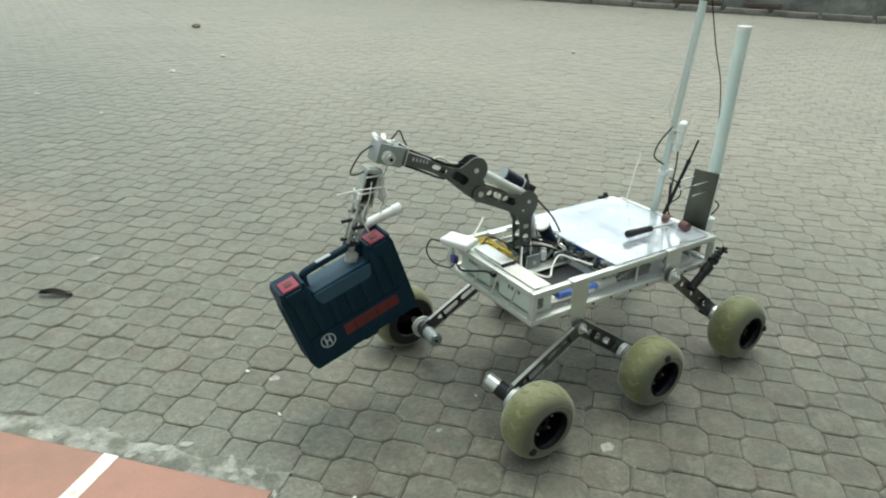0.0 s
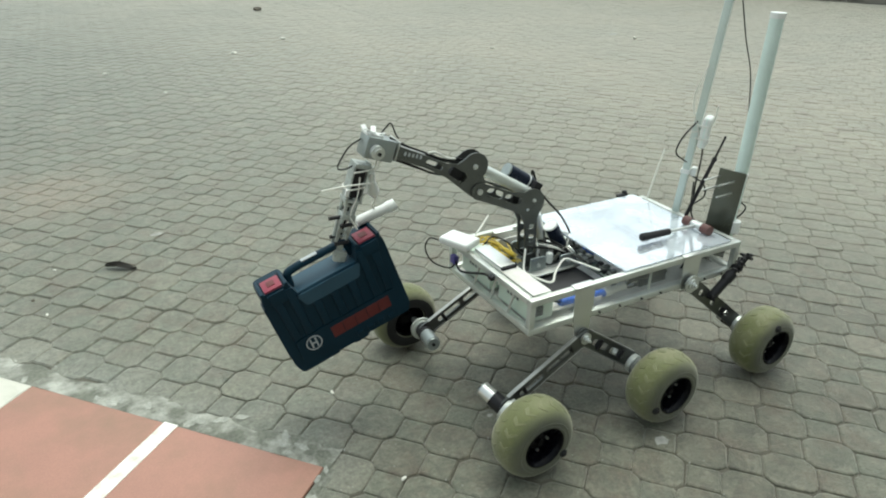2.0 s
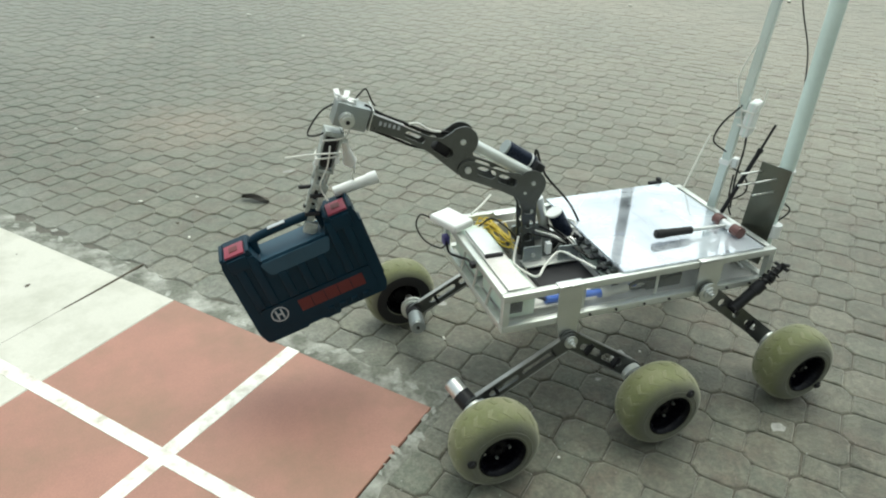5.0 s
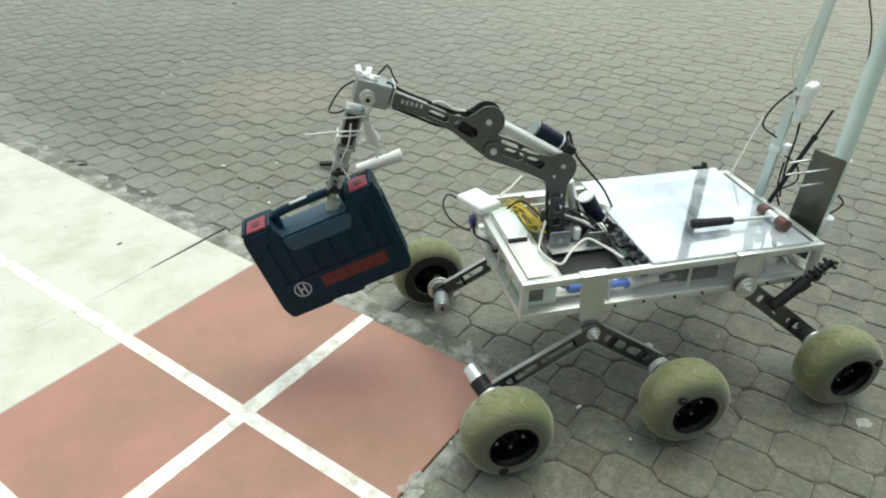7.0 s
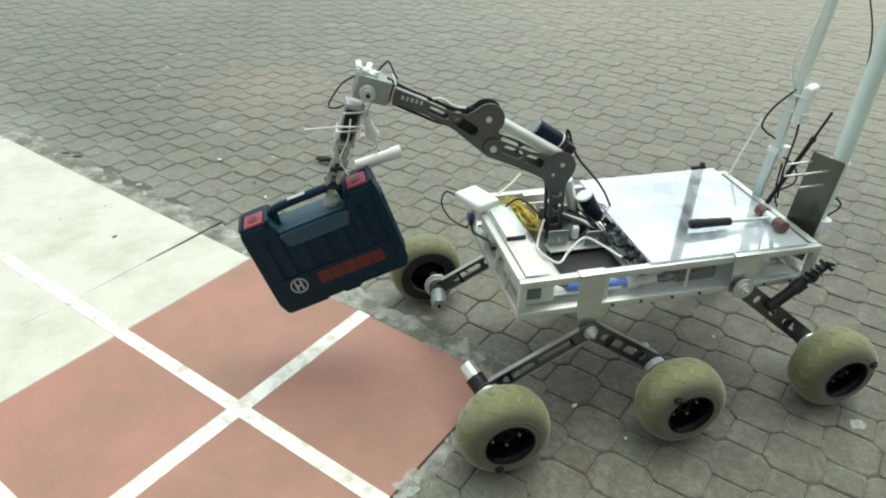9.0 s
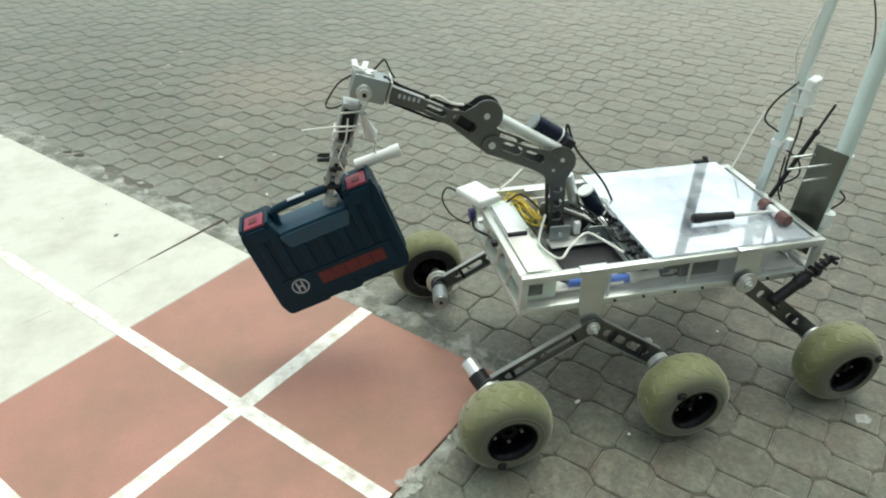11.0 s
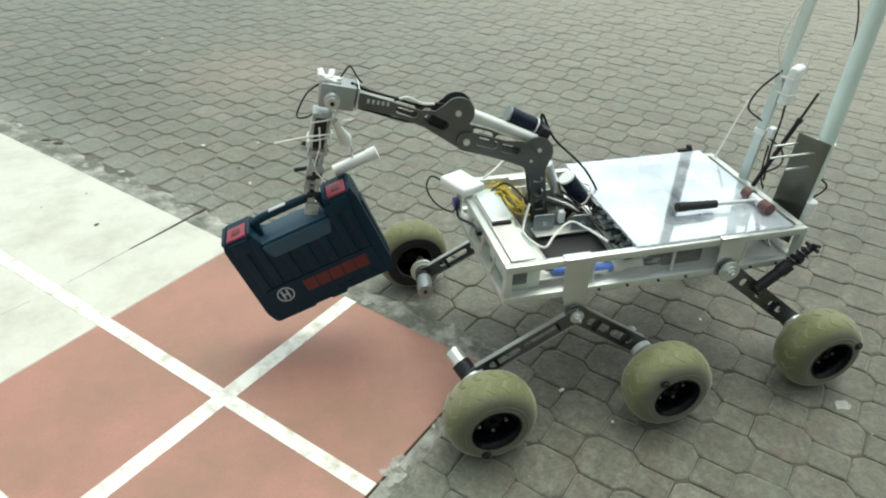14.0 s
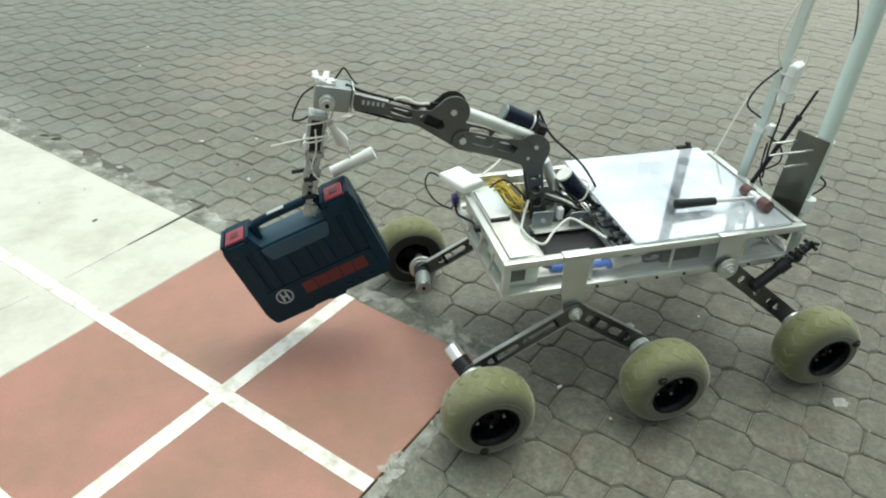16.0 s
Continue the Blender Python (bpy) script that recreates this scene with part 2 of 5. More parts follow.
M = dict(
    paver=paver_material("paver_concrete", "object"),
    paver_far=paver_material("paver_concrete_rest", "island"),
    sand=pbr("joint_sand", (0.066, 0.060, 0.044), 0.95, var=0.35, scale=3, fine=180, bump=0.6, space="World", dust=0.6),
    red=pbr("red_court_paint", (0.352, 0.177, 0.132), 0.55, var=0.16, scale=5.0, fine=180, bump=0.12, dirt=(0.205, 0.138, 0.088), dirt_scale=2.8, dirt_amount=0.75, space="World"),
    green=pbr("pale_green_court_paint", (0.560, 0.550, 0.482), 0.6, var=0.07, scale=2.0, fine=150, bump=0.1, dirt=(0.36, 0.36, 0.29), dirt_scale=4.5, dirt_amount=0.7, space="World"),
    line=pbr("white_line_paint", (0.82, 0.81, 0.74), 0.6, var=0.05, scale=9, fine=200, bump=0.1, dirt=(0.40, 0.36, 0.28), dirt_scale=16, dirt_amount=0.9, space="World"),
    mortar=pbr("mortar_edging", (0.145, 0.150, 0.122), 0.9, var=0.4, scale=11, fine=90, bump=1.0, dirt=(0.52, 0.52, 0.47), dirt_scale=7, dirt_amount=0.85, space="World", depth=0.004),
    alu=pbr("brushed_aluminium", (0.70, 0.72, 0.70), 0.38, 1.0, var=0.10, scale=14, fine=300, bump=0.05),
    rail=pbr("pale_aluminium_rail", (0.66, 0.69, 0.65), 0.42, 0.6, var=0.08, scale=10, fine=260, bump=0.06, dirt=(0.40, 0.38, 0.33), dirt_scale=12, dirt_amount=0.35),
    cast=pbr("grey_cast_metal", (0.34, 0.375, 0.37), 0.36, 0.65, var=0.1, scale=14, fine=260, bump=0.06),
    steel=pbr("machined_steel", (0.66, 0.68, 0.66), 0.36, 0.75, var=0.12, scale=25, fine=320, bump=0.05),
    plate=pbr("grey_machined_plate", (0.132, 0.140, 0.134), 0.32, 0.75, var=0.14, scale=18, fine=300, bump=0.06, dirt=(0.10, 0.10, 0.09), dirt_scale=12, dirt_amount=0.4),
    plate_edge=pbr("bright_plate", (0.42, 0.43, 0.41), 0.42, 0.6, var=0.15, scale=16, fine=280, bump=0.05),
    grip=pbr("dull_silver_gripper", (0.46, 0.50, 0.475), 0.38, 0.25, var=0.3, scale=40, fine=300, bump=0.1, dirt=(0.12, 0.12, 0.10), dirt_scale=25, dirt_amount=0.6),
    olive=pbr("dull_metal_sheet", (0.115, 0.122, 0.100), 0.34, 0.8, var=0.12, scale=9, fine=220, bump=0.04),
    tyre=tyre_material(),
    black=pbr("black_plastic", (0.018, 0.018, 0.02), 0.42, var=0.25, scale=12, fine=200, bump=0.08),
    rubber=pbr("black_rubber", (0.022, 0.022, 0.023), 0.65, var=0.25, scale=12, fine=200, bump=0.1),
    rim=pbr("black_rim", (0.003, 0.003, 0.005), 0.25, var=0.3, scale=14, fine=200, bump=0.1),
    motor=pbr("black_motor_can", (0.012, 0.018, 0.036), 0.3, 0.3, var=0.2, scale=14, fine=220, bump=0.03),
    navy=pbr("navy_case_plastic", (0.0032, 0.0225, 0.040), 0.45, var=0.2, scale=7, fine=380, bump=0.25, dirt=(0.011, 0.026, 0.042), dirt_scale=6, dirt_amount=0.3, depth=0.001),
    navy_skylit=pbr("skylit_handle_recess", (0.028, 0.070, 0.105), 0.5, var=0.15, scale=10, fine=300, bump=0.15),
    latch=pbr("red_latch_plastic", (0.24, 0.040, 0.064), 0.42, var=0.12, scale=20, fine=300, bump=0.05),
    redprint=pbr("red_print", (0.105, 0.013, 0.013), 0.5, var=0.12, scale=30, fine=300, bump=0.02),
    whiteprint=pbr("grey_print", (0.42, 0.45, 0.47), 0.5, var=0.12, scale=30, fine=300, bump=0.02),
    white=pbr("white_plastic", (0.80, 0.82, 0.80), 0.38, var=0.04, scale=9, fine=200, bump=0.03, dirt=(0.62, 0.62, 0.56), dirt_scale=9, dirt_amount=0.3),
    pipe=pbr("pale_mint_pipe", (0.70, 0.82, 0.77), 0.35, var=0.06, scale=5, fine=200, bump=0.03, dirt=(0.48, 0.58, 0.53), dirt_scale=3, dirt_amount=0.4),
    mast=pbr("mint_tinted_tube", (0.62, 0.70, 0.66), 0.4, 0.3, var=0.08, scale=6, fine=220, bump=0.04),
    battery=pbr("pale_green_battery_label", (0.62, 0.72, 0.62), 0.5, var=0.06, scale=9, fine=200, bump=0.03),
    ink=pbr("grey_ink", (0.16, 0.17, 0.17), 0.6, var=0.1, scale=20, fine=200, bump=0.0),
    floor_sheet=pbr("dusty_base_sheet", (0.74, 0.73, 0.69), 0.4, 0.0, var=0.18, scale=6, fine=160, bump=0.06, dirt=(0.45, 0.41, 0.34), dirt_scale=5, dirt_amount=0.6),
    pcb=pbr("dark_circuit_board", (0.035, 0.05, 0.045), 0.4, var=0.5, scale=45, fine=180, bump=0.2),
    chip=pbr("grey_components", (0.17, 0.18, 0.17), 0.45, 0.2, var=0.4, scale=40, fine=220, bump=0.1),
    yellow=pbr("yellow_wire", (0.62, 0.46, 0.035), 0.5, var=0.12, scale=20, fine=200, bump=0.0),
    blue=pbr("blue_connector", (0.03, 0.12, 0.52), 0.4, var=0.12, scale=20, fine=200, bump=0.0),
    indigo=pbr("violet_connector", (0.07, 0.06, 0.24), 0.4, var=0.12, scale=20, fine=200, bump=0.0),
    cord=pbr("black_cable", (0.014, 0.014, 0.014), 0.5, var=0.2, scale=20, fine=200, bump=0.0),
    cord_white=pbr("white_cable", (0.72, 0.72, 0.66), 0.5, var=0.06, scale=20, fine=200, bump=0.0),
    mallet=pbr("dark_red_mallet_face", (0.105, 0.042, 0.036), 0.4, var=0.25, scale=20, fine=200, bump=0.05),
    leaf=pbr("dry_leaf", (0.028, 0.025, 0.019), 0.8, var=0.3, scale=30, fine=200, bump=0.3),
    chalk=pbr("pale_fragment", (0.70, 0.69, 0.62), 0.8, var=0.15, scale=60, fine=300, bump=0.2),
    splash=pbr("thin_paint_splash", (0.46, 0.46, 0.42), 0.7, var=0.35, scale=30, fine=200, bump=0.2, alpha=0.7),
    smear=pbr("white_paint_smear", (0.55, 0.56, 0.50), 0.75, var=0.45, scale=40, fine=200, bump=0.2, alpha=0.5),
    grit=pbr("dark_fragment", (0.10, 0.085, 0.065), 0.9, var=0.3, scale=60, fine=300, bump=0.2),
    wall=pbr("mossy_concrete_wall", (0.30, 0.30, 0.27), 0.9, var=0.35, scale=1.5, fine=30, bump=0.5, dirt=(0.06, 0.07, 0.055), dirt_scale=1.6, dirt_amount=0.85, space="World"),
    gutter=pbr("dark_gutter", (0.045, 0.042, 0.034), 0.8, var=0.4, scale=3, fine=40, bump=0.5, space="World"),
    plank=pbr("weathered_plank", (0.12, 0.095, 0.07), 0.85, var=0.3, scale=3, fine=60, bump=0.4, space="World"),
    kerb=pbr("dirty_kerb", (0.27, 0.25, 0.21), 0.9, var=0.3, scale=2.5, fine=40, bump=0.5, dirt=(0.07, 0.065, 0.05), dirt_scale=1.4, dirt_amount=0.9, space="World"),
)


def acrylic():
    """A clear mirror-like sheet; its pale dusty film also paints in reflected sky."""
    m = bpy.data.materials.new("mirror_bright_acrylic_sheet")
    m.use_nodes = True
    n, l = m.node_tree.nodes, m.node_tree.links
    n.remove(n["Principled BSDF"])
    co = n.new("ShaderNodeTexCoord").outputs["Object"]
    t = n.new("ShaderNodeTexNoise")
    t.inputs["Scale"].default_value, t.inputs["Detail"].default_value = 5.0, 4
    l.new(co, t.inputs["Vector"])
    r = n.new("ShaderNodeMapRange")
    l.new(t.outputs["Fac"], r.inputs["Value"])
    r.inputs["From Min"].default_value, r.inputs["From Max"].default_value = 0.40, 0.62
    r.inputs["To Min"].default_value, r.inputs["To Max"].default_value = 0.70, 0.14
    film, clear, gloss = n.new("ShaderNodeBsdfDiffuse"), n.new("ShaderNodeBsdfTransparent"), n.new("ShaderNodeBsdfGlossy")
    film.inputs["Color"].default_value = (0.78, 0.83, 0.88, 1)
    clear.inputs["Color"].default_value = (0.90, 0.93, 0.97, 1)
    gloss.inputs["Roughness"].default_value = 0.03
    gloss.inputs["Color"].default_value = (0.95, 0.975, 1, 1)
    under, over = n.new("ShaderNodeMixShader"), n.new("ShaderNodeMixShader")
    l.new(r.outputs[0], under.inputs[0])
    l.new(clear.outputs[0], under.inputs[1])
    l.new(film.outputs[0], under.inputs[2])
    over.inputs[0].default_value = 0.42
    l.new(under.outputs[0], over.inputs[1])
    l.new(gloss.outputs[0], over.inputs[2])
    l.new(over.outputs[0], n["Material Output"].inputs["Surface"])
    return m


M["acrylic"] = acrylic()
for key, level in (("navy", 0.20), ("navy_skylit", 0.35), ("rim", 0.12), ("black", 0.25), ("rubber", 0.25), ("cord", 0.2), ("motor", 0.3), ("pcb", 0.3), ("latch", 0.3)):
    M[key].node_tree.nodes["Principled BSDF"].inputs["Specular IOR Level"].default_value = level
M["clear"] = pbr("clear_acrylic", (0.82, 0.86, 0.85), 0.15, var=0.05, bump=0.0, alpha=0.10)


# ---- mesh helpers ----
def mesh_object(name, bm, material, smooth=35):
    bmesh.ops.recalc_face_normals(bm, faces=bm.faces)
    me = bpy.data.meshes.new(name)
    bm.to_mesh(me)
    bm.free()
    me.materials.append(M[material])
    if smooth:
        me.shade_smooth()
        me.set_sharp_from_angle(angle=radians(smooth))
    return new(name, me)


def part(name, bm, material, parent, label="", smooth=35):
    ob = mesh_object(name, bm, material, smooth)
    ob.parent = parent
    return tagged(ob, label)


def box(bm, c, s, turn=None, bevel=0.0, seg=2):
    """A box of size s about c, turned by a matrix, with rounded edges."""
    m = Matrix.Translation(c) @ (turn or Matrix.Identity(4)) @ Matrix.Diagonal((*s, 1))
    made = bmesh.ops.create_cube(bm, size=1.0, matrix=m)["verts"]
    if bevel:
        edges = list({e for v in made for e in v.link_edges})
        bmesh.ops.bevel(bm, geom=edges, offset=bevel, segments=seg, affect='EDGES', profile=0.6)
    return bm


def rod(bm, a, b, r, r2=None, seg=16):
    """A round bar from a to b."""
    a, b = Vector(a), Vector(b)
    m = Matrix.Translation((a + b) / 2) @ (b - a).to_track_quat('Z', 'Y').to_matrix().to_4x4()
    bmesh.ops.create_cone(bm, cap_ends=True, segments=seg, radius1=r, radius2=r if r2 is None else r2, depth=(b - a).length, matrix=m)
    return bm


def smooth_path(pts, steps=5):
    p = [Vector(q) for q in pts]
    p = [2 * p[0] - p[1]] + p + [2 * p[-1] - p[-2]]
    out = []
    for i in range(1, len(p) - 2):
        for k in range(steps):
            t = k / steps
            out.append(0.5 * (2 * p[i] + (p[i + 1] - p[i - 1]) * t + (2 * p[i - 1] - 5 * p[i] + 4 * p[i + 1] - p[i + 2]) * t * t
                              + (3 * p[i] - p[i - 1] - 3 * p[i + 1] + p[i + 2]) * t ** 3))
    return out + [p[-2]]


def cord(bm, pts, r, seg=6, steps=5):
    """A cable of radius r along a smooth path."""
    path = smooth_path(pts, steps) if len(pts) > 2 else [Vector(q) for q in pts]
    rings = []
    for i, p in enumerate(path):
        d = (path[min(i + 1, len(path) - 1)] - path[max(i - 1, 0)]).normalized()
        q = d.to_track_quat('Z', 'Y')
        rings.append([bm.verts.new(p + q @ Vector((r * math.cos(a), r * math.sin(a), 0))) for a in [2 * math.pi * k / seg for k in range(seg)]])
    for a, b in zip(rings, rings[1:]):
        for k in range(seg):
            bm.faces.new((a[k], a[(k + 1) % seg], b[(k + 1) % seg], b[k]))
    bm.faces.new(rings[0][::-1])
    bm.faces.new(rings[-1])
    return bm


def lathe(bm, profile, seg=40, closed=False):
    """Turns (radius, y) pairs about the y axis."""
    rings = []
    for r, y in profile:
        rings.append([bm.verts.new((r * math.cos(a), y, r * math.sin(a))) for a in [2 * math.pi * k / seg for k in range(seg)]])
    pairs = list(zip(rings, rings[1:])) + ([(rings[-1], rings[0])] if closed else [])
    for a, b in pairs:
        for k in range(seg):
            bm.faces.new((a[k], a[(k + 1) % seg], b[(k + 1) % seg], b[k]))
    if not closed:
        bm.faces.new(rings[0])
        bm.faces.new(rings[-1][::-1])
    return bm


def stadium(p, q, r, r2=None, n=8):
    """The outline, in x and z, of a bar with round ends about p and q."""
    r2 = r if r2 is None else r2
    a = math.atan2(q[1] - p[1], q[0] - p[0])
    out = [(q[0] + r2 * math.cos(a - math.pi / 2 + math.pi * k / n), q[1] + r2 * math.sin(a - math.pi / 2 + math.pi * k / n)) for k in range(n + 1)]
    return out + [(p[0] + r * math.cos(a + math.pi / 2 + math.pi * k / n), p[1] + r * math.sin(a + math.pi / 2 + math.pi * k / n)) for k in range(n + 1)]


def rounded(points, r=0.01, n=4):
    """An outline with its corners rounded."""
    out = []
    for i, p in enumerate(points):
        p, a, b = Vector(p), Vector(points[i - 1]), Vector(points[(i + 1) % len(points)])
        da, db = a - p, b - p
        k = min(r, da.length * 0.45, db.length * 0.45)
        u, w = p + da.normalized() * k, p + db.normalized() * k
        for j in range(n + 1):
            t = j / n
            out.append(tuple(u * (1 - t) ** 2 + p * 2 * t * (1 - t) + w * t * t))
    return out


def plate(bm, outline, holes, y0, y1, m=None):
    """A flat plate in x and z from y0 to y1, with holes through it."""
    start = set(bm.verts)
    edges = []
    for loop in (outline, *holes):
        vs = [bm.verts.new((x, y0, z)) for x, z in loop]
        edges += [bm.edges.new((vs[i - 1], vs[i])) for i in range(len(vs))]
    faces = [g for g in bmesh.ops.triangle_fill(bm, edges=edges, use_beauty=True, normal=(0, -1, 0))["geom"] if isinstance(g, bmesh.types.BMFace)]
    up = bmesh.ops.extrude_face_region(bm, geom=faces)["geom"]
    bmesh.ops.translate(bm, verts=[v for v in up if isinstance(v, bmesh.types.BMVert)], vec=(0, y1 - y0, 0))
    if m:
        bmesh.ops.transform(bm, matrix=m, verts=[v for v in bm.verts if v not in start])
    return bm


B = bmesh.new

# ---- ground: joint sand, pavers, court ----
COURT = Matrix.Rotation(CA, 4, 'Z')          # court axes: u along x, v along y


def court(u, v, z=0.0):
    return COURT @ Vector((u, v, z))


bm = B()
bmesh.ops.create_grid(bm, x_segments=4, y_segments=4, size=220.0, matrix=Matrix.Translation((0, 0, -0.0065)))
ground = tagged(mesh_object("ground", bm, "sand", 0), "dark sandy ground under the pavers", "ground", kind="structure")

EDGE_U, EDGE_V, RED_V, LINE_U, LINE_V = 0.32, 0.215, 1.406, -0.2750, 0.7965


def slab(name, u0, u1, v0, v1, top, material, label, bottom=-0.03, edge=0.003):
    bm = B()
    box(bm, ((u0 + u1) / 2, (v0 + v1) / 2, (top + bottom) / 2), (u1 - u0, v1 - v0, top - bottom), bevel=edge, seg=1)
    bmesh.ops.transform(bm, matrix=COURT, verts=bm.verts)
    return tagged(mesh_object(name, bm, material), label, "court floor", kind="structure")


slab("court_floor_red", -7.0, EDGE_U, EDGE_V, RED_V, 0.004, "red", "worn red painted concrete court floor")
slab("court_floor_green", -7.0, EDGE_U, RED_V, 14.0, 0.004, "green", "pale green painted concrete court floor")
slab("court_line_across", -7.0, EDGE_U + 0.002, LINE_V - 0.0280, LINE_V + 0.0280, 0.0056, "line", "white painted court line", edge=0.0006)
for v0, v1 in ((EDGE_V + 0.001, LINE_V - 0.0282), (LINE_V + 0.0282, 14.0)):
    slab("court_line_along", LINE_U - 0.0238, LINE_U + 0.0238, v0, v1, 0.0056, "line", "white painted court line", edge=0.0006)
for v0, v1 in ((EDGE_V + 0.001, LINE_V - 0.0282), (LINE_V + 0.0282, 14.0)):
    slab("court_line_far", -0.892, -0.842, v0, v1, 0.0056, "line", "white painted court line", edge=0.0006)


def edging(name, pts, width, label):
    """A rough band of mortar along the court's edge."""
    rng = random.Random(name)
    bm = B()
    (u0, v0), (u1, v1) = pts
    n = int(max(abs(u1 - u0), abs(v1 - v0)) / 0.035)
    along_v = abs(v1 - v0) > abs(u1 - u0)
    rows = []
    for i in range(n + 1):
        t = i / n
        w = width * (0.75 + 0.5 * noise.noise(Vector((t * n * 0.17, 3.1, 0))) + 0.25 * rng.random())
        row = []
        for k in range(5):
            f = k / 4
            z = 0.0045 * (1 - f) + 0.0015 * f + 0.0022 * noise.noise(Vector((i * 0.5, k * 0.9, 7))) - (0.006 if k == 4 else 0)
            row.append(bm.verts.new(court(u0 + f * w, v0 + (v1 - v0) * t, z) if along_v else court(u0 + (u1 - u0) * t, v0 - f * w, z)))
        rows.append(row)
    for a, b in zip(rows, rows[1:]):
        for k in range(4):
            bm.faces.new((a[k], a[k + 1], b[k + 1], b[k]))
    return tagged(mesh_object(name, bm, material="mortar", smooth=60), label, "mortar edging", kind="structure")


edging("mortar_edging_long", ((EDGE_U - 0.003, EDGE_V - 0.02), (EDGE_U - 0.003, 14.0)), 0.125, "rough grey mortar band with white paint smears")
edging("mortar_edging_short", ((-3.0, EDGE_V - 0.008), (EDGE_U, EDGE_V - 0.008)), 0.05, "rough dark mortar band beside the court")

PITCH_U, PITCH_V, SKEW, U0, V0, BIG, SMALL = 0.1297, 0.1345, 0.0030, 0.8240, -0.7890, 0.1583, 0.1020
WIDE, LONG = PITCH_U / 0.132, PITCH_V / 0.132     # the blocks are a little longer than wide


def lattice(i, j):
    """The place, in the court's axes, of the block in column i and row j."""
    return U0 + PITCH_U * i + SKEW * j, V0 + SKEW * i + PITCH_V * j


def paver_bm(bm, half, cut, z, at, lean=(0, 0), rng=None, fine=False):
    """One paver: a block with cut corners, worn edges and a slightly uneven outline."""
    h = half
    pts = [(h, -h + cut), (h, h - cut), (h - cut, h), (-h + cut, h), (-h, h - cut), (-h, -h + cut), (-h + cut, -h), (h - cut, -h)] if cut else [(h, -h), (h, h), (-h, h), (-h, -h)]
    if fine:
        pts = rounded(pts, 0.011 if cut else 0.007, 3)
    if rng:
        pts = [(x + rng.uniform(-0.0022, 0.0014), y + rng.uniform(-0.0022, 0.0014)) for x, y in pts]

    def ring(inset, zz):
        k = 1 - inset / half
        return [bm.verts.new(at + COURT @ Vector((x * k * WIDE, y * k * LONG, zz + z + x * lean[0] + y * lean[1]))) for x, y in pts]
    rings = [ring(0, -0.016), ring(0, -0.006), ring(0.0025, -0.0018), ring(0.0075, 0.0)] if fine else [ring(0, -0.016), ring(0, -0.005), ring(0.006, 0.0)]
    for a, b in zip(rings, rings[1:]):
        for k in range(len(a)):
            bm.faces.new((a[k], a[(k + 1) % len(a)], b[(k + 1) % len(a)], b[k]))
    bm.faces.new(rings[-1])


def paver_mesh(name, half, cut, rng):
    bm = B()
    paver_bm(bm, half, cut, 0, Vector((0, 0, 0)), rng=rng, fine=True)
    bmesh.ops.recalc_face_normals(bm, faces=bm.faces)
    me = bpy.data.meshes.new(name)
    bm.to_mesh(me)
    bm.free()
    me.materials.append(M["paver"])
    return me


def on_pavers(u, v):
    return not (u < EDGE_U + 0.065 and v > EDGE_V - 0.045)


def build_pavement():
    rng = random.Random(5)
    rest = B()
    pavement = None
    near = []
    cut = 0.0282
    for i in range(-80, 130):
        for j in range(-120, 145):
            u, v = lattice(i, j)
            if not on_pavers(u, v):
                continue
            c = court(u, v)
            if c.y < -6.0 or c.y > 17.5 or c.x * math.cos(radians(30)) + c.y * math.sin(radians(30)) > 16.25 or c.x < -7.0 or c.x > max(6.0, 3.2 + 2.3 * (c.y + 0.9)):
                continue
            big = (i + j) % 2 != 0
            z, lean = rng.uniform(-0.0022, 0.0012), (rng.uniform(-0.012, 0.012), rng.uniform(-0.012, 0.012))
            du, dv = rng.uniform(-0.0022, 0.0022), rng.uniform(-0.0022, 0.0022)
            if -0.9 < c.x < 2.1 and -0.75 < c.y < 1.15 and len(near) < 300:
                near.append((big, court(u + du, v + dv, z), lean))
            else:
                k = rng.uniform(0.992, 1.014) + min(max(c.length - 3.0, 0) * 0.006, 0.018)
                paver_bm(rest, (BIG if big else SMALL) / 2 * k, cut if big else 0, z, court(u + du, v + dv), lean, rng)
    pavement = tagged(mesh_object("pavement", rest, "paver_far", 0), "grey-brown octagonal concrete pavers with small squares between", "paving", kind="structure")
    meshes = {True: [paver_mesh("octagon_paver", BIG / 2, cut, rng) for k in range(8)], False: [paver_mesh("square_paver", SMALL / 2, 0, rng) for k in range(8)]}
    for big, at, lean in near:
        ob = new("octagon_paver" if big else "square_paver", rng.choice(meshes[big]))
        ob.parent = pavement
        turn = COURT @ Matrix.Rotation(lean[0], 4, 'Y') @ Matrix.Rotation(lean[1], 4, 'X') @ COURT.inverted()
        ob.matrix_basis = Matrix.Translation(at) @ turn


WALL = Matrix.Rotation(radians(30.0), 4, 'Z') @ Matrix.Translation((2.36, 3.0, 0))   # the far wall's own axes


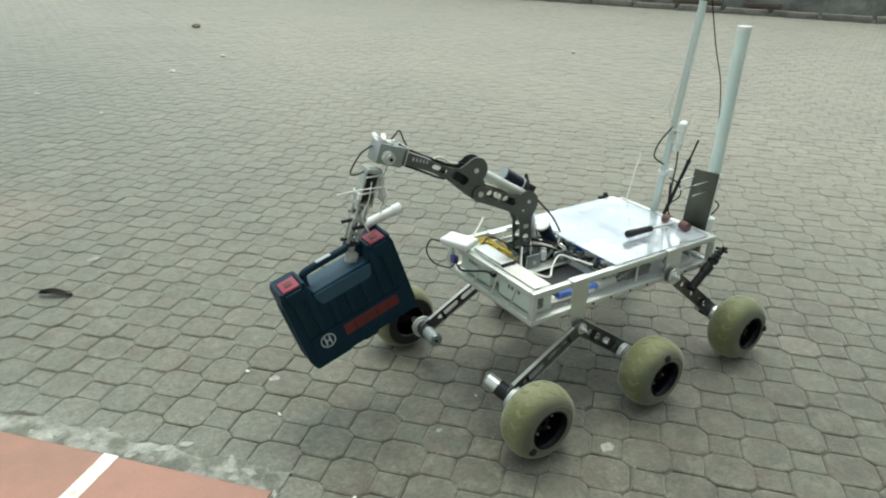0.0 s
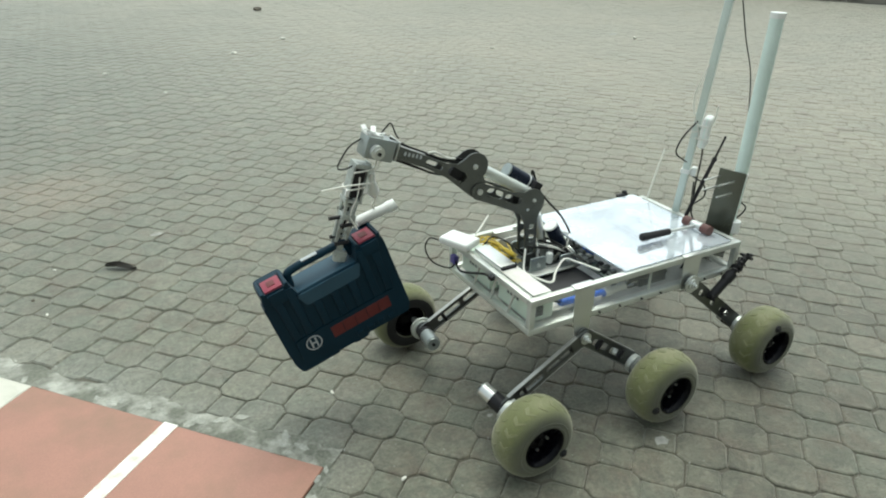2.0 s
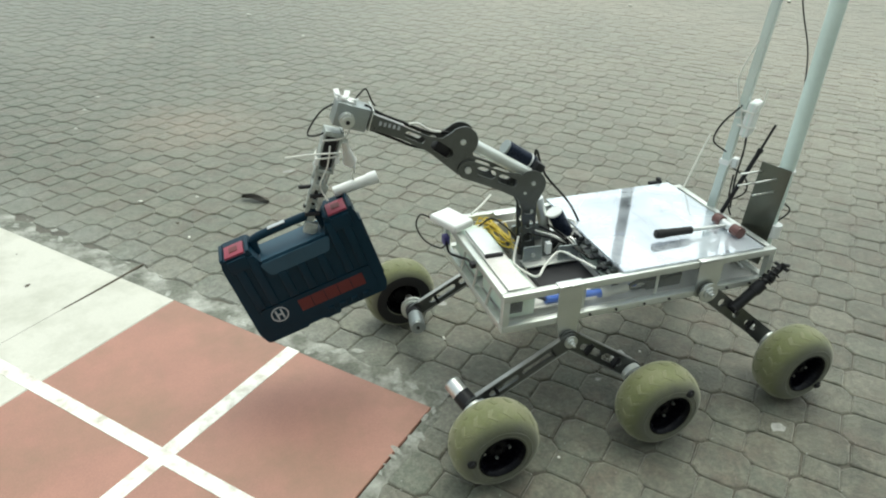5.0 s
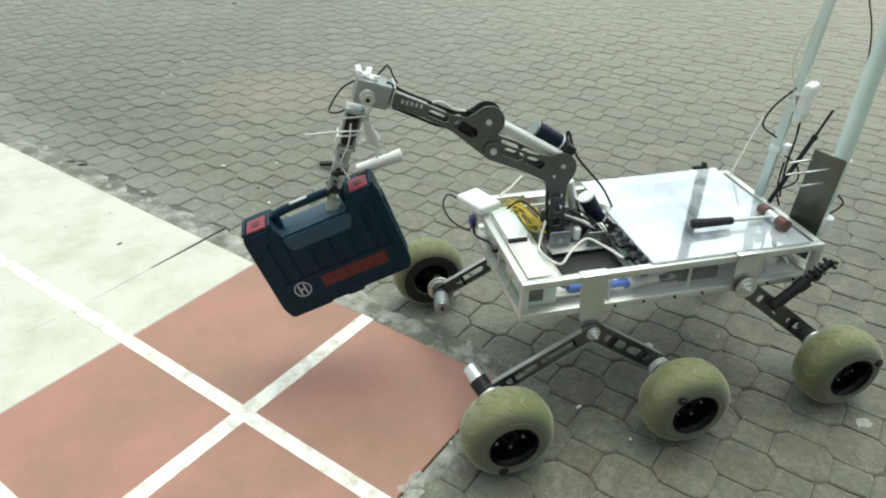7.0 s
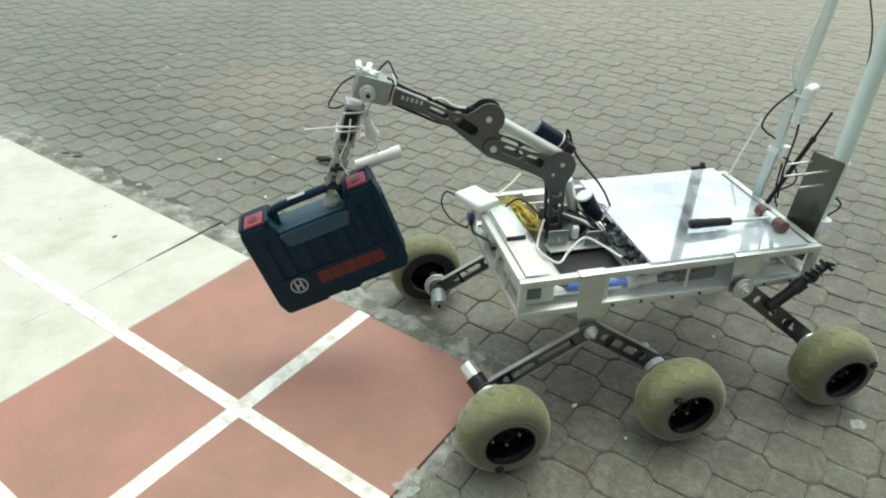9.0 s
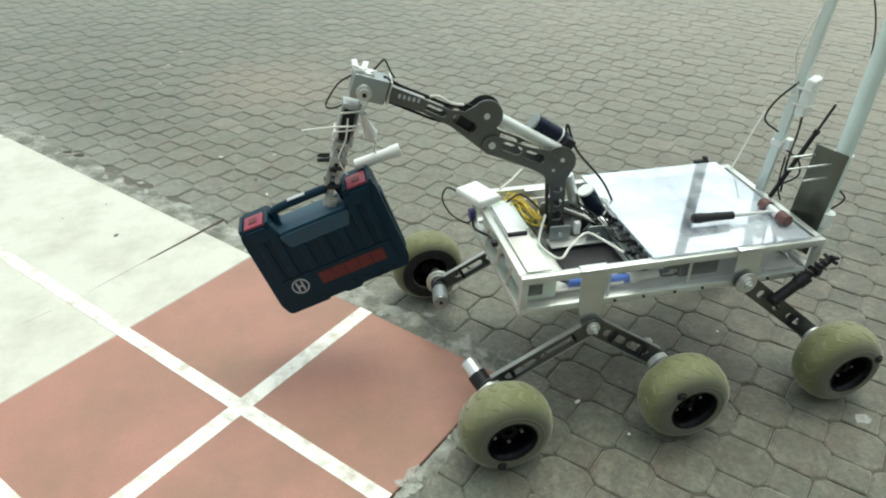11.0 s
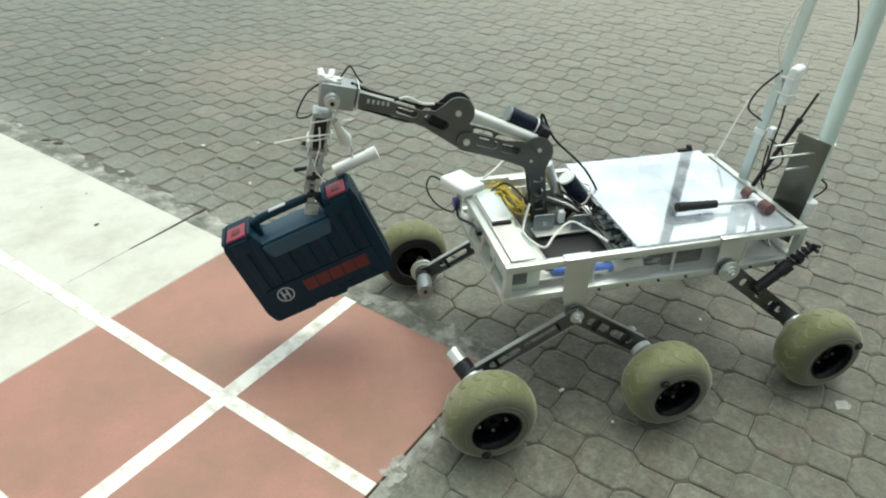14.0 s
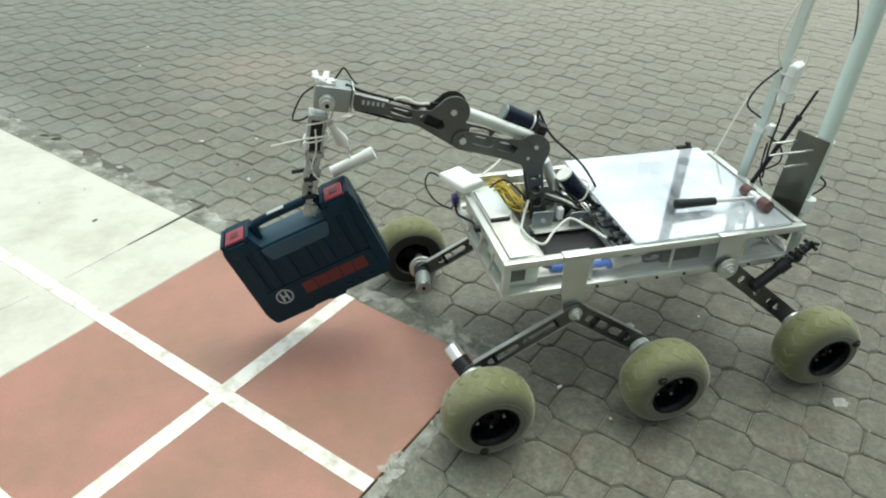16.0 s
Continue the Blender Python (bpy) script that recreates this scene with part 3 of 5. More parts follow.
def build_far_wall():
    """The broken kerb, the gutter litter and the stained wall far behind the yard."""
    rng = random.Random(8)
    bm = B()
    box(bm, (13.99, 0, -0.004), (0.22, 40, 0.012), bevel=0.003)
    bmesh.ops.transform(bm, matrix=WALL, verts=bm.verts)
    tagged(mesh_object("gutter", bm, "gutter"), "dark wet gutter strip along the kerb", "gutter", kind="structure")
    kerb = None
    for k in range(34):
        bm = B()
        box(bm, (14.22 + rng.uniform(-0.02, 0.02), -17 + k * 1.0, 0.02 + rng.uniform(-0.02, 0.02)), (0.24, 0.94 + rng.uniform(-.06, .03), 0.16), Matrix.Rotation(rng.uniform(-.02, .02), 4, 'Z'), 0.02)
        bmesh.ops.transform(bm, matrix=WALL, verts=bm.verts)
        if kerb is None:
            kerb = tagged(mesh_object("kerb", bm, "kerb"), "dirty broken kerb of grey blocks along the wall", "kerb", kind="structure")
        else:
            part("kerb_block", bm, "kerb", kerb)
    bm = B()
    box(bm, (14.85, 0, 1.1), (0.3, 40, 2.3), bevel=0.02)
    bmesh.ops.transform(bm, matrix=WALL, verts=bm.verts)
    tagged(mesh_object("wall_far", bm, "wall"), "stained grey concrete wall with dark moss", "wall", kind="structure")
    for v, w in ((-1.9, 1.1), (-3.3, 0.8)):
        bm = B()
        box(bm, (14.50, v, 0.17), (0.16, w, 0.10), Matrix.Rotation(rng.uniform(-.06, .06), 4, 'Z'), 0.02)
        bmesh.ops.transform(bm, matrix=WALL, verts=bm.verts)
        tagged(mesh_object("plank", bm, "plank"), "weathered brown plank lying behind the kerb", "plank")


def build_shade_wall():
    """An added, unseen wall behind the camera; it blocks low sky light."""
    bm = B()
    box(bm, (2.0, -6.2, 3.4), (26.0, 0.3, 7.0), bevel=0.02)
    tagged(mesh_object("wall_near", bm, "wall"), "added plain grey wall behind the camera that blocks low sky light", "wall", kind="structure")


def build_post():
    """A tall post beyond the wall; it shows as a dark band mirrored in the lid."""
    at = court(19.25, 3.83)
    post = tagged(new("lamp_post"), "tall grey metal post standing beyond the yard wall", "lamp post")
    part("base_flange", rod(B(), at, at + Vector((0, 0, 0.05)), 0.34, seg=24), "gutter", post)
    part("shaft", rod(B(), at + Vector((0, 0, 0.05)), at + Vector((0, 0, 26.0)), 0.19, 0.14, seg=24), "gutter", post)


# ---- the rover ----
MID = 0.46                                   # y of the rover's middle line
FAR = 0.894                                  # mirror sum for the far wheels
R = 0.133                                    # wheel radius
rover = tagged(new("rover"), "six-wheeled aluminium rover with a robotic arm on paving", "rover")


def mirror_y(y):
    return 2 * MID - y


def chassis():
    x0, x1, y0, y1, z0, z1, w = 0.072, 1.025, 0.205, mirror_y(0.205), 0.388, 0.515, 0.022
    for z in (z0 + w / 2, z1 - w / 2):
        for y in (y0 + w / 2, y1 - w / 2):
            part("side_rail", box(B(), ((x0 + x1) / 2, y, z), (x1 - x0, w, w), bevel=0.002), "rail", rover)
        for x in (x0 + w / 2, x1 - w / 2):
            part("cross_rail", box(B(), (x, MID, z), (w, y1 - y0 - 2 * w - 0.002, w), bevel=0.002), "rail", rover)
    for x in (x0 + w / 2, x1 - w / 2):
        for y in (y0 + w / 2, y1 - w / 2):
            part("corner_post", box(B(), (x, y, (z0 + z1) / 2), (w - 0.001, w - 0.001, z1 - z0 - 2 * w - 0.001), bevel=0.002), "rail", rover)
    part("base_sheet", box(B(), ((x0 + x1) / 2, MID, z0 + 0.006), (x1 - x0 - 2 * w, y1 - y0 - 2 * w, 0.006), bevel=0.001), "floor_sheet", rover, "dusty clear base sheet")
    part("lid", box(B(), (0.722, MID + 0.012, z1 + 0.0045), (0.516, 0.512, 0.006)), "acrylic", rover, "clear glossy acrylic lid mirroring the white sky")
    part("front_plate", box(B(), (0.130, 0.40, z1 + 0.0035), (0.070, 0.345, 0.004), bevel=0.001), "floor_sheet", rover, "white plate on the front rail")
    part("display", box(B(), (0.128, 0.50, z1 + 0.011), (0.060, 0.165, 0.010), bevel=0.002), "alu", rover, "silver module")
    part("display_edge", box(B(), (0.128, 0.412, z1 + 0.011), (0.058, 0.010, 0.011), bevel=0.001), "black", rover)
    for k in range(3):
        a = 0.30 + k * 0.105
        part("front_brace", rod(B(), (x0 + 0.003, a + 0.03, z0 + 0.02), (x0 + 0.003, a, z1 - 0.02), 0.0045, seg=8), "rail", rover)
    for y in (0.335, 0.575):
        battery = part("battery", box(B(), (x0 + 0.075, y, 0.452), (0.09, 0.185, 0.085), bevel=0.004), "battery", rover, "pale green boxed battery with a printed label")
        for k in range(4):
            part("label_bar", box(B(), (x0 + 0.0285, y - 0.02 + k * 0.018, 0.468), (0.002, 0.009, 0.022), bevel=0.0), "ink", battery)
    part("connector_panel", box(B(), (0.125, 0.245, 0.445), (0.05, 0.012, 0.035), bevel=0.001), "black", rover)
    # near side: what shows between the rails
    part("blue_connector", rod(rod(B(), (0.235, 0.262, 0.440), (0.425, 0.262, 0.425), 0.014), (0.30, 0.262, 0.435), (0.33, 0.262, 0.432), 0.016), "blue", rover, "blue cable connector")
    part("pale_connector", rod(rod(B(), (0.43, 0.262, 0.427), (0.52, 0.262, 0.428), 0.013), (0.425, 0.262, 0.427), (0.455, 0.262, 0.427), 0.018, seg=6), "cord_white", rover, "pale cable gland")
    part("loom", cord(B(), [(0.52, 0.262, 0.428), (0.57, 0.27, 0.437), (0.63, 0.265, 0.432), (0.72, 0.265, 0.437)], 0.006), "cord", rover)
    part("loom", cord(B(), [(0.235, 0.262, 0.44), (0.20, 0.27, 0.455), (0.16, 0.33, 0.45)], 0.005), "cord", rover)
    part("blue_lead", cord(B(), [(0.425, 0.270, 0.425), (0.47, 0.285, 0.408), (0.53, 0.29, 0.412), (0.58, 0.30, 0.404)], 0.006, 6), "blue", rover)
    for k in range(6):
        y, x = 0.27 + 0.018 * k, 0.45 + 0.045 * k
        part("loose_lead", cord(B(), [(x, y, 0.402), (x + 0.04, y + 0.02, 0.425 + 0.006 * (k % 3)), (x + 0.09, y - 0.005, 0.415), (x + 0.15, y + 0.01, 0.402)], 0.0032, 5), ("cord", "cord_white", "alu")[k % 3], rover)
    part("driver_box", box(B(), (0.665, 0.30, 0.418), (0.13, 0.06, 0.045), bevel=0.004), "black", rover, "black motor driver box")
    part("side_sheet", box(B(), (0.54, 0.232, 0.4515), (0.88, 0.003, 0.080), bevel=0.0008, seg=1), "clear", rover, "clear side sheet behind the rails")
    for x in (0.345, 0.60, 0.84):
        part("side_standoff", rod(B(), (x, 0.226, 0.412), (x, 0.226, 0.492), 0.0045, seg=8), "rail", rover)
    # electronics in the open front bay
    board = part("circuit_board", box(B(), (0.458, 0.40, 0.478), (0.056, 0.33, 0.006), bevel=0.001), "pcb", rover, "dark circuit board with many components")
    rng = random.Random(3)
    for k in range(34):
        s = (rng.uniform(0.008, 0.026), rng.uniform(0.008, 0.024), rng.uniform(0.004, 0.014))
        part("component", box(B(), (rng.uniform(0.438, 0.478), rng.uniform(0.25, 0.55), 0.481 + s[2] / 2), s, bevel=0.0008, seg=1), rng.choice(("chip", "chip", "black", "black", "pcb", "plate")), board)
    part("bay_tray", box(B(), (0.27, 0.455, 0.425), (0.27, 0.42, 0.006), bevel=0.001), "floor_sheet", rover, "pale dusty tray under the arm")
    part("bay_wall", box(B(), (0.27, 0.655, 0.460), (0.20, 0.008, 0.075), bevel=0.001), "floor_sheet", rover)
    part("circuit_board", box(B(), (0.70, 0.36, 0.470), (0.17, 0.10, 0.006), bevel=0.001), "pcb", rover, "dark circuit board under the lid")
    # added bar, standing in for a dark band that is only a reflection
    part("cross_bar", box(B(), (0.79, MID, 0.470), (0.030, 0.44, 0.016), bevel=0.002), "black", rover, "added dark bar under the lid for a mirrored band")
    for x, y in ((0.56, 0.50), (0.60, 0.44), (0.64, 0.52), (0.585, 0.385)):
        part("blue_plug", box(B(), (x, y, 0.455), (0.05, 0.022, 0.024), Matrix.Rotation(x * 9, 4, 'Z'), bevel=0.003), "blue", rover, "blue plug under the lid")
        part("plug_lead", cord(B(), [(x, y, 0.455), (x + 0.05, y + 0.03, 0.43), (x + 0.10, y + 0.01, 0.425), (x + 0.15, y + 0.03, 0.405)], 0.004, 6), "cord_white", rover)
    for x, y, w2, d2 in ((0.70, 0.52, 0.11, 0.09), (0.60, 0.60, 0.09, 0.07)):
        part("driver_board", box(B(), (x, y, 0.435), (w2, d2, 0.03), bevel=0.003), "chip", rover, "grey driver board under the lid")
    for x in (0.36, 0.45, 0.55, 0.64, 0.86, 0.95):
        part("rail_screw", rod(B(), (x, y0 + 0.001, z0 + 0.011), (x, y0 - 0.005, z0 + 0.011), 0.0042, seg=8), "black", rover)
    for x in (0.12, 0.30, 0.62, 0.90):
        part("rail_screw", rod(B(), (x, y0 + 0.011, z1 - 0.001), (x, y0 + 0.011, z1 + 0.002), 0.004, seg=8), "steel", rover)
    # rear bay, seen past the lid
    part("rear_board", box(B(), (0.86, 0.34, 0.462), (0.13, 0.13, 0.010), bevel=0.001), "pcb", rover, "dark circuit board in the rear bay")
    part("rear_box", box(B(), (0.985, 0.30, 0.490), (0.035, 0.10, 0.030), bevel=0.003), "black", rover, "black box behind the mallet")
    for k in range(9):
        pts = [(0.86 + rng.uniform(-.03, .03), 0.25 + rng.uniform(0, .06), 0.405), (0.91 + rng.uniform(-.03, .03), 0.27 + rng.uniform(0, .06), 0.48 + rng.uniform(-.03, .02)),
               (0.96 + rng.uniform(-.02, .03), 0.26 + rng.uniform(0, .06), 0.43), (0.99, 0.28 + rng.uniform(0, .05), 0.40)]
        part("wire", cord(B(), pts, 0.003, 5), rng.choice(("cord", "cord", "cord_white", "alu")), rover)


def side_bar(name, p, q, r, holes, y0, y1, material="plate"):
    return part(name, plate(B(), stadium(p, q, r), holes, y0, y1), material, rover)


def lerp(p, q, t):
    return (p[0] + (q[0] - p[0]) * t, p[1] + (q[1] - p[1]) * t)


def suspension(side):
    """Rocker, rear arm, brackets and shock of one side; side is 1 for near, -1 for far."""
    Y = (lambda y: y) if side > 0 else (lambda y: FAR - y)
    dx = 0.0 if side > 0 else -0.018
    piv, fro, mid = (0.292, 0.328), (-0.012 + dx, 0.155), (0.545, 0.150)
    rp, re = (0.772, 0.408), (1.075, 0.165)
    ya, yb = Y(0.190), Y(0.182)
    slots = [stadium(lerp(fro, piv, a), lerp(fro, piv, b), 0.0110, n=5) for a, b in ((0.20, 0.44), (0.54, 0.80))]
    link = side_bar("rocker_front_bar", fro, piv, 0.0270, slots, ya, yb)
    mx, mz = lerp(fro, piv, 0.5)
    tilt = math.atan2(piv[1] - fro[1], piv[0] - fro[0])
    for up in (-1, 1):
        part("channel_flange", box(B(), (mx - up * 0.0270 * math.sin(tilt), Y(0.188), mz + up * 0.0270 * math.cos(tilt)), (math.dist(fro, piv) * 0.86, 0.014, 0.004), Matrix.Rotation(-tilt, 4, 'Y'), bevel=0.001), "plate_edge", link)
    slots = [stadium(lerp(piv, mid, a), lerp(piv, mid, b), 0.0125, n=5) for a, b in ((0.22, 0.44), (0.55, 0.78))]
    rear = side_bar("rocker_rear_bar", piv, mid, 0.0305, slots, Y(0.199), Y(0.191))
    mx, mz = lerp(piv, mid, 0.5)
    tilt = math.atan2(mid[1] - piv[1], mid[0] - piv[0])
    for up in (-1, 1):
        part("channel_flange", box(B(), (mx - up * 0.0305 * math.sin(tilt), Y(0.197), mz + up * 0.0305 * math.cos(tilt)), (math.dist(piv, mid) * 0.84, 0.014, 0.004), Matrix.Rotation(-tilt, 4, 'Y'), bevel=0.001), "plate_edge", rear)
    holes = [stadium(lerp(rp, re, a), lerp(rp, re, a + 0.02), 0.013, n=6) for a in (0.22, 0.46)] + [stadium(lerp(rp, re, 0.66), lerp(rp, re, 0.80), 0.010, n=5)]
    arm = side_bar("rear_arm", rp, re, 0.028, holes, Y(0.198), Y(0.188))
    # hanging brackets
    b = rounded([(0.243, 0.512), (0.325, 0.512), (0.322, 0.395), (0.315, 0.31), (0.270, 0.31), (0.248, 0.395)], 0.012)
    part("pivot_bracket", plate(B(), b, [], Y(0.2035), Y(0.2005)), "alu", rover, "bent aluminium bracket")
    b = rounded([(0.728, 0.512), (0.815, 0.512), (0.812, 0.385), (0.735, 0.385)], 0.012)
    part("rear_bracket", plate(B(), b, [], Y(0.2035), Y(0.2005)), "alu", rover)
    part("bracket_tab", box(B(), (0.284, Y(0.212), 0.5185), (0.082, 0.03, 0.003), bevel=0.001), "alu", rover)
    part("bracket_tab", box(B(), (0.772, Y(0.212), 0.5185), (0.087, 0.03, 0.003), bevel=0.001), "alu", rover)
    for (x, z), r, y in ((piv, 0.021, 0.1815), (rp, 0.034, 0.1875)):
        o = Y(y)
        d = -0.006 if side > 0 else 0.006
        part("pivot_disc", rod(B(), (x, o, z), (x, o + d, z), r, seg=28), "alu", rover)
        part("pivot_washer", rod(B(), (x, o + d, z), (x, o + 2 * d, z), r * 0.62, seg=24), "steel", rover)
        part("pivot_bolt", rod(rod(B(), (x, o + 2 * d, z), (x, o + 3.2 * d, z), r * 0.42, seg=6), (x, o + 3.2 * d, z), (x, o + 4.6 * d, z), r * 0.22, seg=10), "steel", rover)
    # tie wraps on the bars
    for a, bb, t in ((piv, fro, 0.17), (piv, fro, 0.76), (piv, mid, 0.30), (piv, mid, 0.72), (rp, re, 0.72)):
        x, z = lerp(a, bb, t)
        an = math.atan2(bb[1] - a[1], bb[0] - a[0])
        part("cable_tie", box(B(), (x, Y(0.192), z), (0.011, 0.020, 0.040), Matrix.Rotation(-an, 4, 'Y'), bevel=0.002), "black", rover)
    # shock absorber
    top, low = Vector((1.035, Y(0.176), 0.462)), Vector((0.878, Y(0.176), 0.327))
    d = (top - low).normalized()
    shock = part("shock_absorber", rod(rod(B(), low, low + d * 0.105, 0.0175), low + d * 0.09, low + d * 0.125, 0.021), "black", rover, "black shock absorber")
    part("shock_rod", rod(B(), low + d * 0.12, top, 0.012), "black", shock)
    spring = []
    for k in range(36):
        q = d.to_track_quat('Z', 'Y')
        a = 2 * math.pi * k / 8
        spring.append(low + d * (0.115 + 0.075 * k / 35) + q @ Vector((0.0185 * math.cos(a), 0.0185 * math.sin(a), 0)))
    part("spring", cord(B(), spring, 0.0028, 5, 1), "black", shock)
    for p, s in ((low, 0.03), (top, 0.036), (low + d * 0.15, 0.03)):
        part("shock_bolt", rod(rod(B(), (p.x, p.y - s * 0.7, p.z), (p.x, p.y + s * 0.7, p.z), 0.006, seg=10), (p.x - 0.012, p.y - 0.01, p.z + 0.016), (p.x + 0.016, p.y - 0.01, p.z + 0.006), 0.006, seg=8), "black", shock)
    # wheel motors
    for x, z in ((dx, R), (0.549, R), (1.102, R)):
        drive = part("wheel_motor", rod(rod(B(), (x, Y(0.150), z), (x, Y(0.180), z), 0.034, seg=24), (x, Y(0.070), z), (x, Y(0.150), z), 0.014, seg=16), "plate_edge", rover, "grey gear motor")
        if x == dx:
            e = Vector((-0.045 + dx, Y(0.262), 0.180)) if side > 0 else Vector((-0.050, Y(0.282), 0.160))
        else:
            e = Vector((x - 0.02, Y(0.250), 0.155))
        s = Vector((x - 0.008, Y(0.176 if side > 0 else 0.152), z + 0.010))
        dd = (e - s).normalized()
        part("flange", rod(rod(B(), s, s + dd * 0.010, 0.044 if x == dx else 0.034, seg=28), s + dd * 0.010, s + dd * 0.018, 0.034, seg=28), "rail", drive)
        part("gearbox", rod(B(), s + dd * 0.012, s + dd * 0.066, 0.0285, seg=20), "black", drive)
        part("motor_can", rod(B(), s + dd * 0.066, e + dd * 0.010, 0.0265, seg=24), "alu" if side > 0 else "cast", drive)
        part("end_cap", rod(B(), e + dd * 0.010, e + dd * 0.015, 0.0245, 0.022, seg=24), "cast", drive)
        out = dd.cross(Vector((0, 0, 1))).normalized()
        hole = e - dd * 0.012
        part("can_hole", rod(B(), hole + out * 0.0255 * side + Vector((0, 0, 0.010)), hole + out * 0.0262 * side + Vector((0, 0, 0.0103)), 0.006, seg=12), "black", drive)
        part("motor_shaft", rod(B(), e + dd * 0.015, e + dd * 0.020, 0.006, seg=10), "black", drive)


def sidewall(prof, r):
    """The y of the outer flank at radius r."""
    for (r0, ya), (r1, yb) in zip(prof, prof[1:]):
        if min(r0, r1) <= r <= max(r0, r1) and ya < 0:
            return ya + (yb - ya) * (r - r0) / (r1 - r0 + 1e-9)
    return -0.066


def make_wheel():
    """A wheel about its own middle, its outer face towards -y."""
    rim = lathe(B(), [(0.012, -0.034), (0.027, -0.032), (0.033, -0.020), (0.050, -0.016), (0.0555, -0.044), (0.0580, -0.0580), (0.0640, -0.0655), (0.0665, -0.0590), (0.065, 0.055), (0.060, 0.050), (0.056, -0.002), (0.030, -0.004), (0.026, 0.020), (0.01, 0.020)], 36)
    wheel = part("wheel", rim, "rim", rover, "balloon-tyred wheel with a black rim")
    prof = []
    n = 22
    for k in range(n + 1):
        a = -1.10 * math.pi / 2 + 2.2 * math.pi / 2 * k / n
        s, c = math.sin(a), math.cos(a)
        y = 0.066 * math.copysign(abs(s) ** 0.95, s)
        r = 0.083 + (R - 0.083) * (math.copysign(abs(c) ** 0.82, c) if c > 0 else c * 1.9)
        prof.append((max(r, 0.0645), y))
    prof += [(0.0630, 0.05), (0.0630, -0.05)]
    bm = lathe(B(), prof, 56, True)
    prof = prof[:-2]
    def surface(y):
        for (r0, ya), (r1, yb) in zip(prof, prof[1:]):
            if ya <= y <= yb:
                return r0 + (r1 - r0) * (y - ya) / (yb - ya + 1e-9)
        return 0.08
    part("tyre", bm, "tyre", wheel, "dusty olive balloon tyre with chevron tread", 50)
    for side in (-1, 1):
        # a low bent block that runs from the middle of the tread over the shoulder
        bm = B()
        rows = []
        for j in range(9):
            t = j / 8
            y = side * (0.004 + 0.048 * t)
            a = 0.22 * t - (0.62 * (t - 0.5) if t > 0.5 else 0.0)
            wide = 0.050 * (1 - 0.45 * t)
            row = []
            for da, up in ((-0.62, -0.0020), (-0.46, 0.0013), (0.46, 0.0013), (0.62, -0.0020)):
                r = surface(y) + (up if 0 < j < 8 else -0.0020)
                row.append(bm.verts.new((r * math.cos(a + da * wide * 2), y, r * math.sin(a + da * wide * 2))))
            rows.append(row)
        for p, q in zip(rows, rows[1:]):
            for k in range(3):
                bm.faces.new((p[k], p[k + 1], q[k + 1], q[k]))
        lug = part("tread_lug", bm, "tyre", wheel, smooth=25)
        for k in range(18):
            one = lug if k == 0 else new("tread_lug", lug.data)
            one.parent = wheel
            one.rotation_euler = (0, 2 * math.pi * (k + (0.5 if side > 0 else 0)) / 18, 0)
    for r in (0.077, 0.090):
        part("sidewall_ring", lathe(B(), [(r - 0.0016, sidewall(prof, r) - 0.0002), (r, sidewall(prof, r) - 0.0016), (r + 0.0016, sidewall(prof, r) - 0.0002), (r, sidewall(prof, r) + 0.002)], 48, True), "tyre", wheel)
    part("bead", lathe(B(), [(0.0645, -0.063), (0.067, -0.0672), (0.071, -0.0672), (0.071, -0.062), (0.0655, -0.058)], 40, True), "rim", wheel)
    # black ring that follows the inner flank just above its surface
    inner = [(r + 0.0012, y + 0.0012) for r, y in prof if y > 0.040 and r < 0.106]
    part("inner_sidewall", lathe(B(), inner + [(r - 0.003, y - 0.003) for r, y in reversed(inner)], 40, True), "rubber", wheel, "black ring over the tyre's inner flank")
    for k in range(5):
        a = 2 * math.pi * k / 5 + 0.4
        part("rim_bolt", rod(B(), (0.041 * math.cos(a), -0.017, 0.041 * math.sin(a)), (0.041 * math.cos(a), -0.028, 0.041 * math.sin(a)), 0.0048, seg=8), "steel", wheel)
    part("hub_cap", rod(B(), (0, -0.033, 0), (0, -0.043, 0), 0.011, seg=16), "rim", wheel)
    v = Vector((0.091, -0.0645, 0))
    part("valve_seat", rod(rod(B(), v + Vector((0, 0.012, 0)), v + Vector((0.001, -0.004, 0)), 0.0135, seg=16), v, v + Vector((0.001, -0.010, 0)), 0.0075, seg=10), "rubber", wheel)
    return wheel


ARM_AT = Matrix.Translation((0.33, 0.528, 0.44)) @ Matrix.Rotation(-math.atan(0.0776), 4, 'Z')


def arm_bolt(parent, x, z, r=0.009):
    part("bolt", rod(rod(B(), (x, -0.004, z), (x, -0.007, z), r, seg=16), (x, -0.007, z), (x, -0.014, z), r * 0.55, seg=6), "steel", parent)


def two_plates(name, outline, holes, label, near=(-0.0045, 0.0015), far=(0.044, 0.050), spacer=()):
    """A link of the arm: near plate, far plate and the pins between them."""
    link = part(name, plate(B(), outline, holes, *near), "plate", rover, label)
    part("far_plate", plate(B(), outline, holes, *far), "plate", link)
    for x, z, r in spacer:
        part("spacer", rod(B(), (x, near[1], z), (x, far[0], z), r, seg=12), "black", link)
    return link


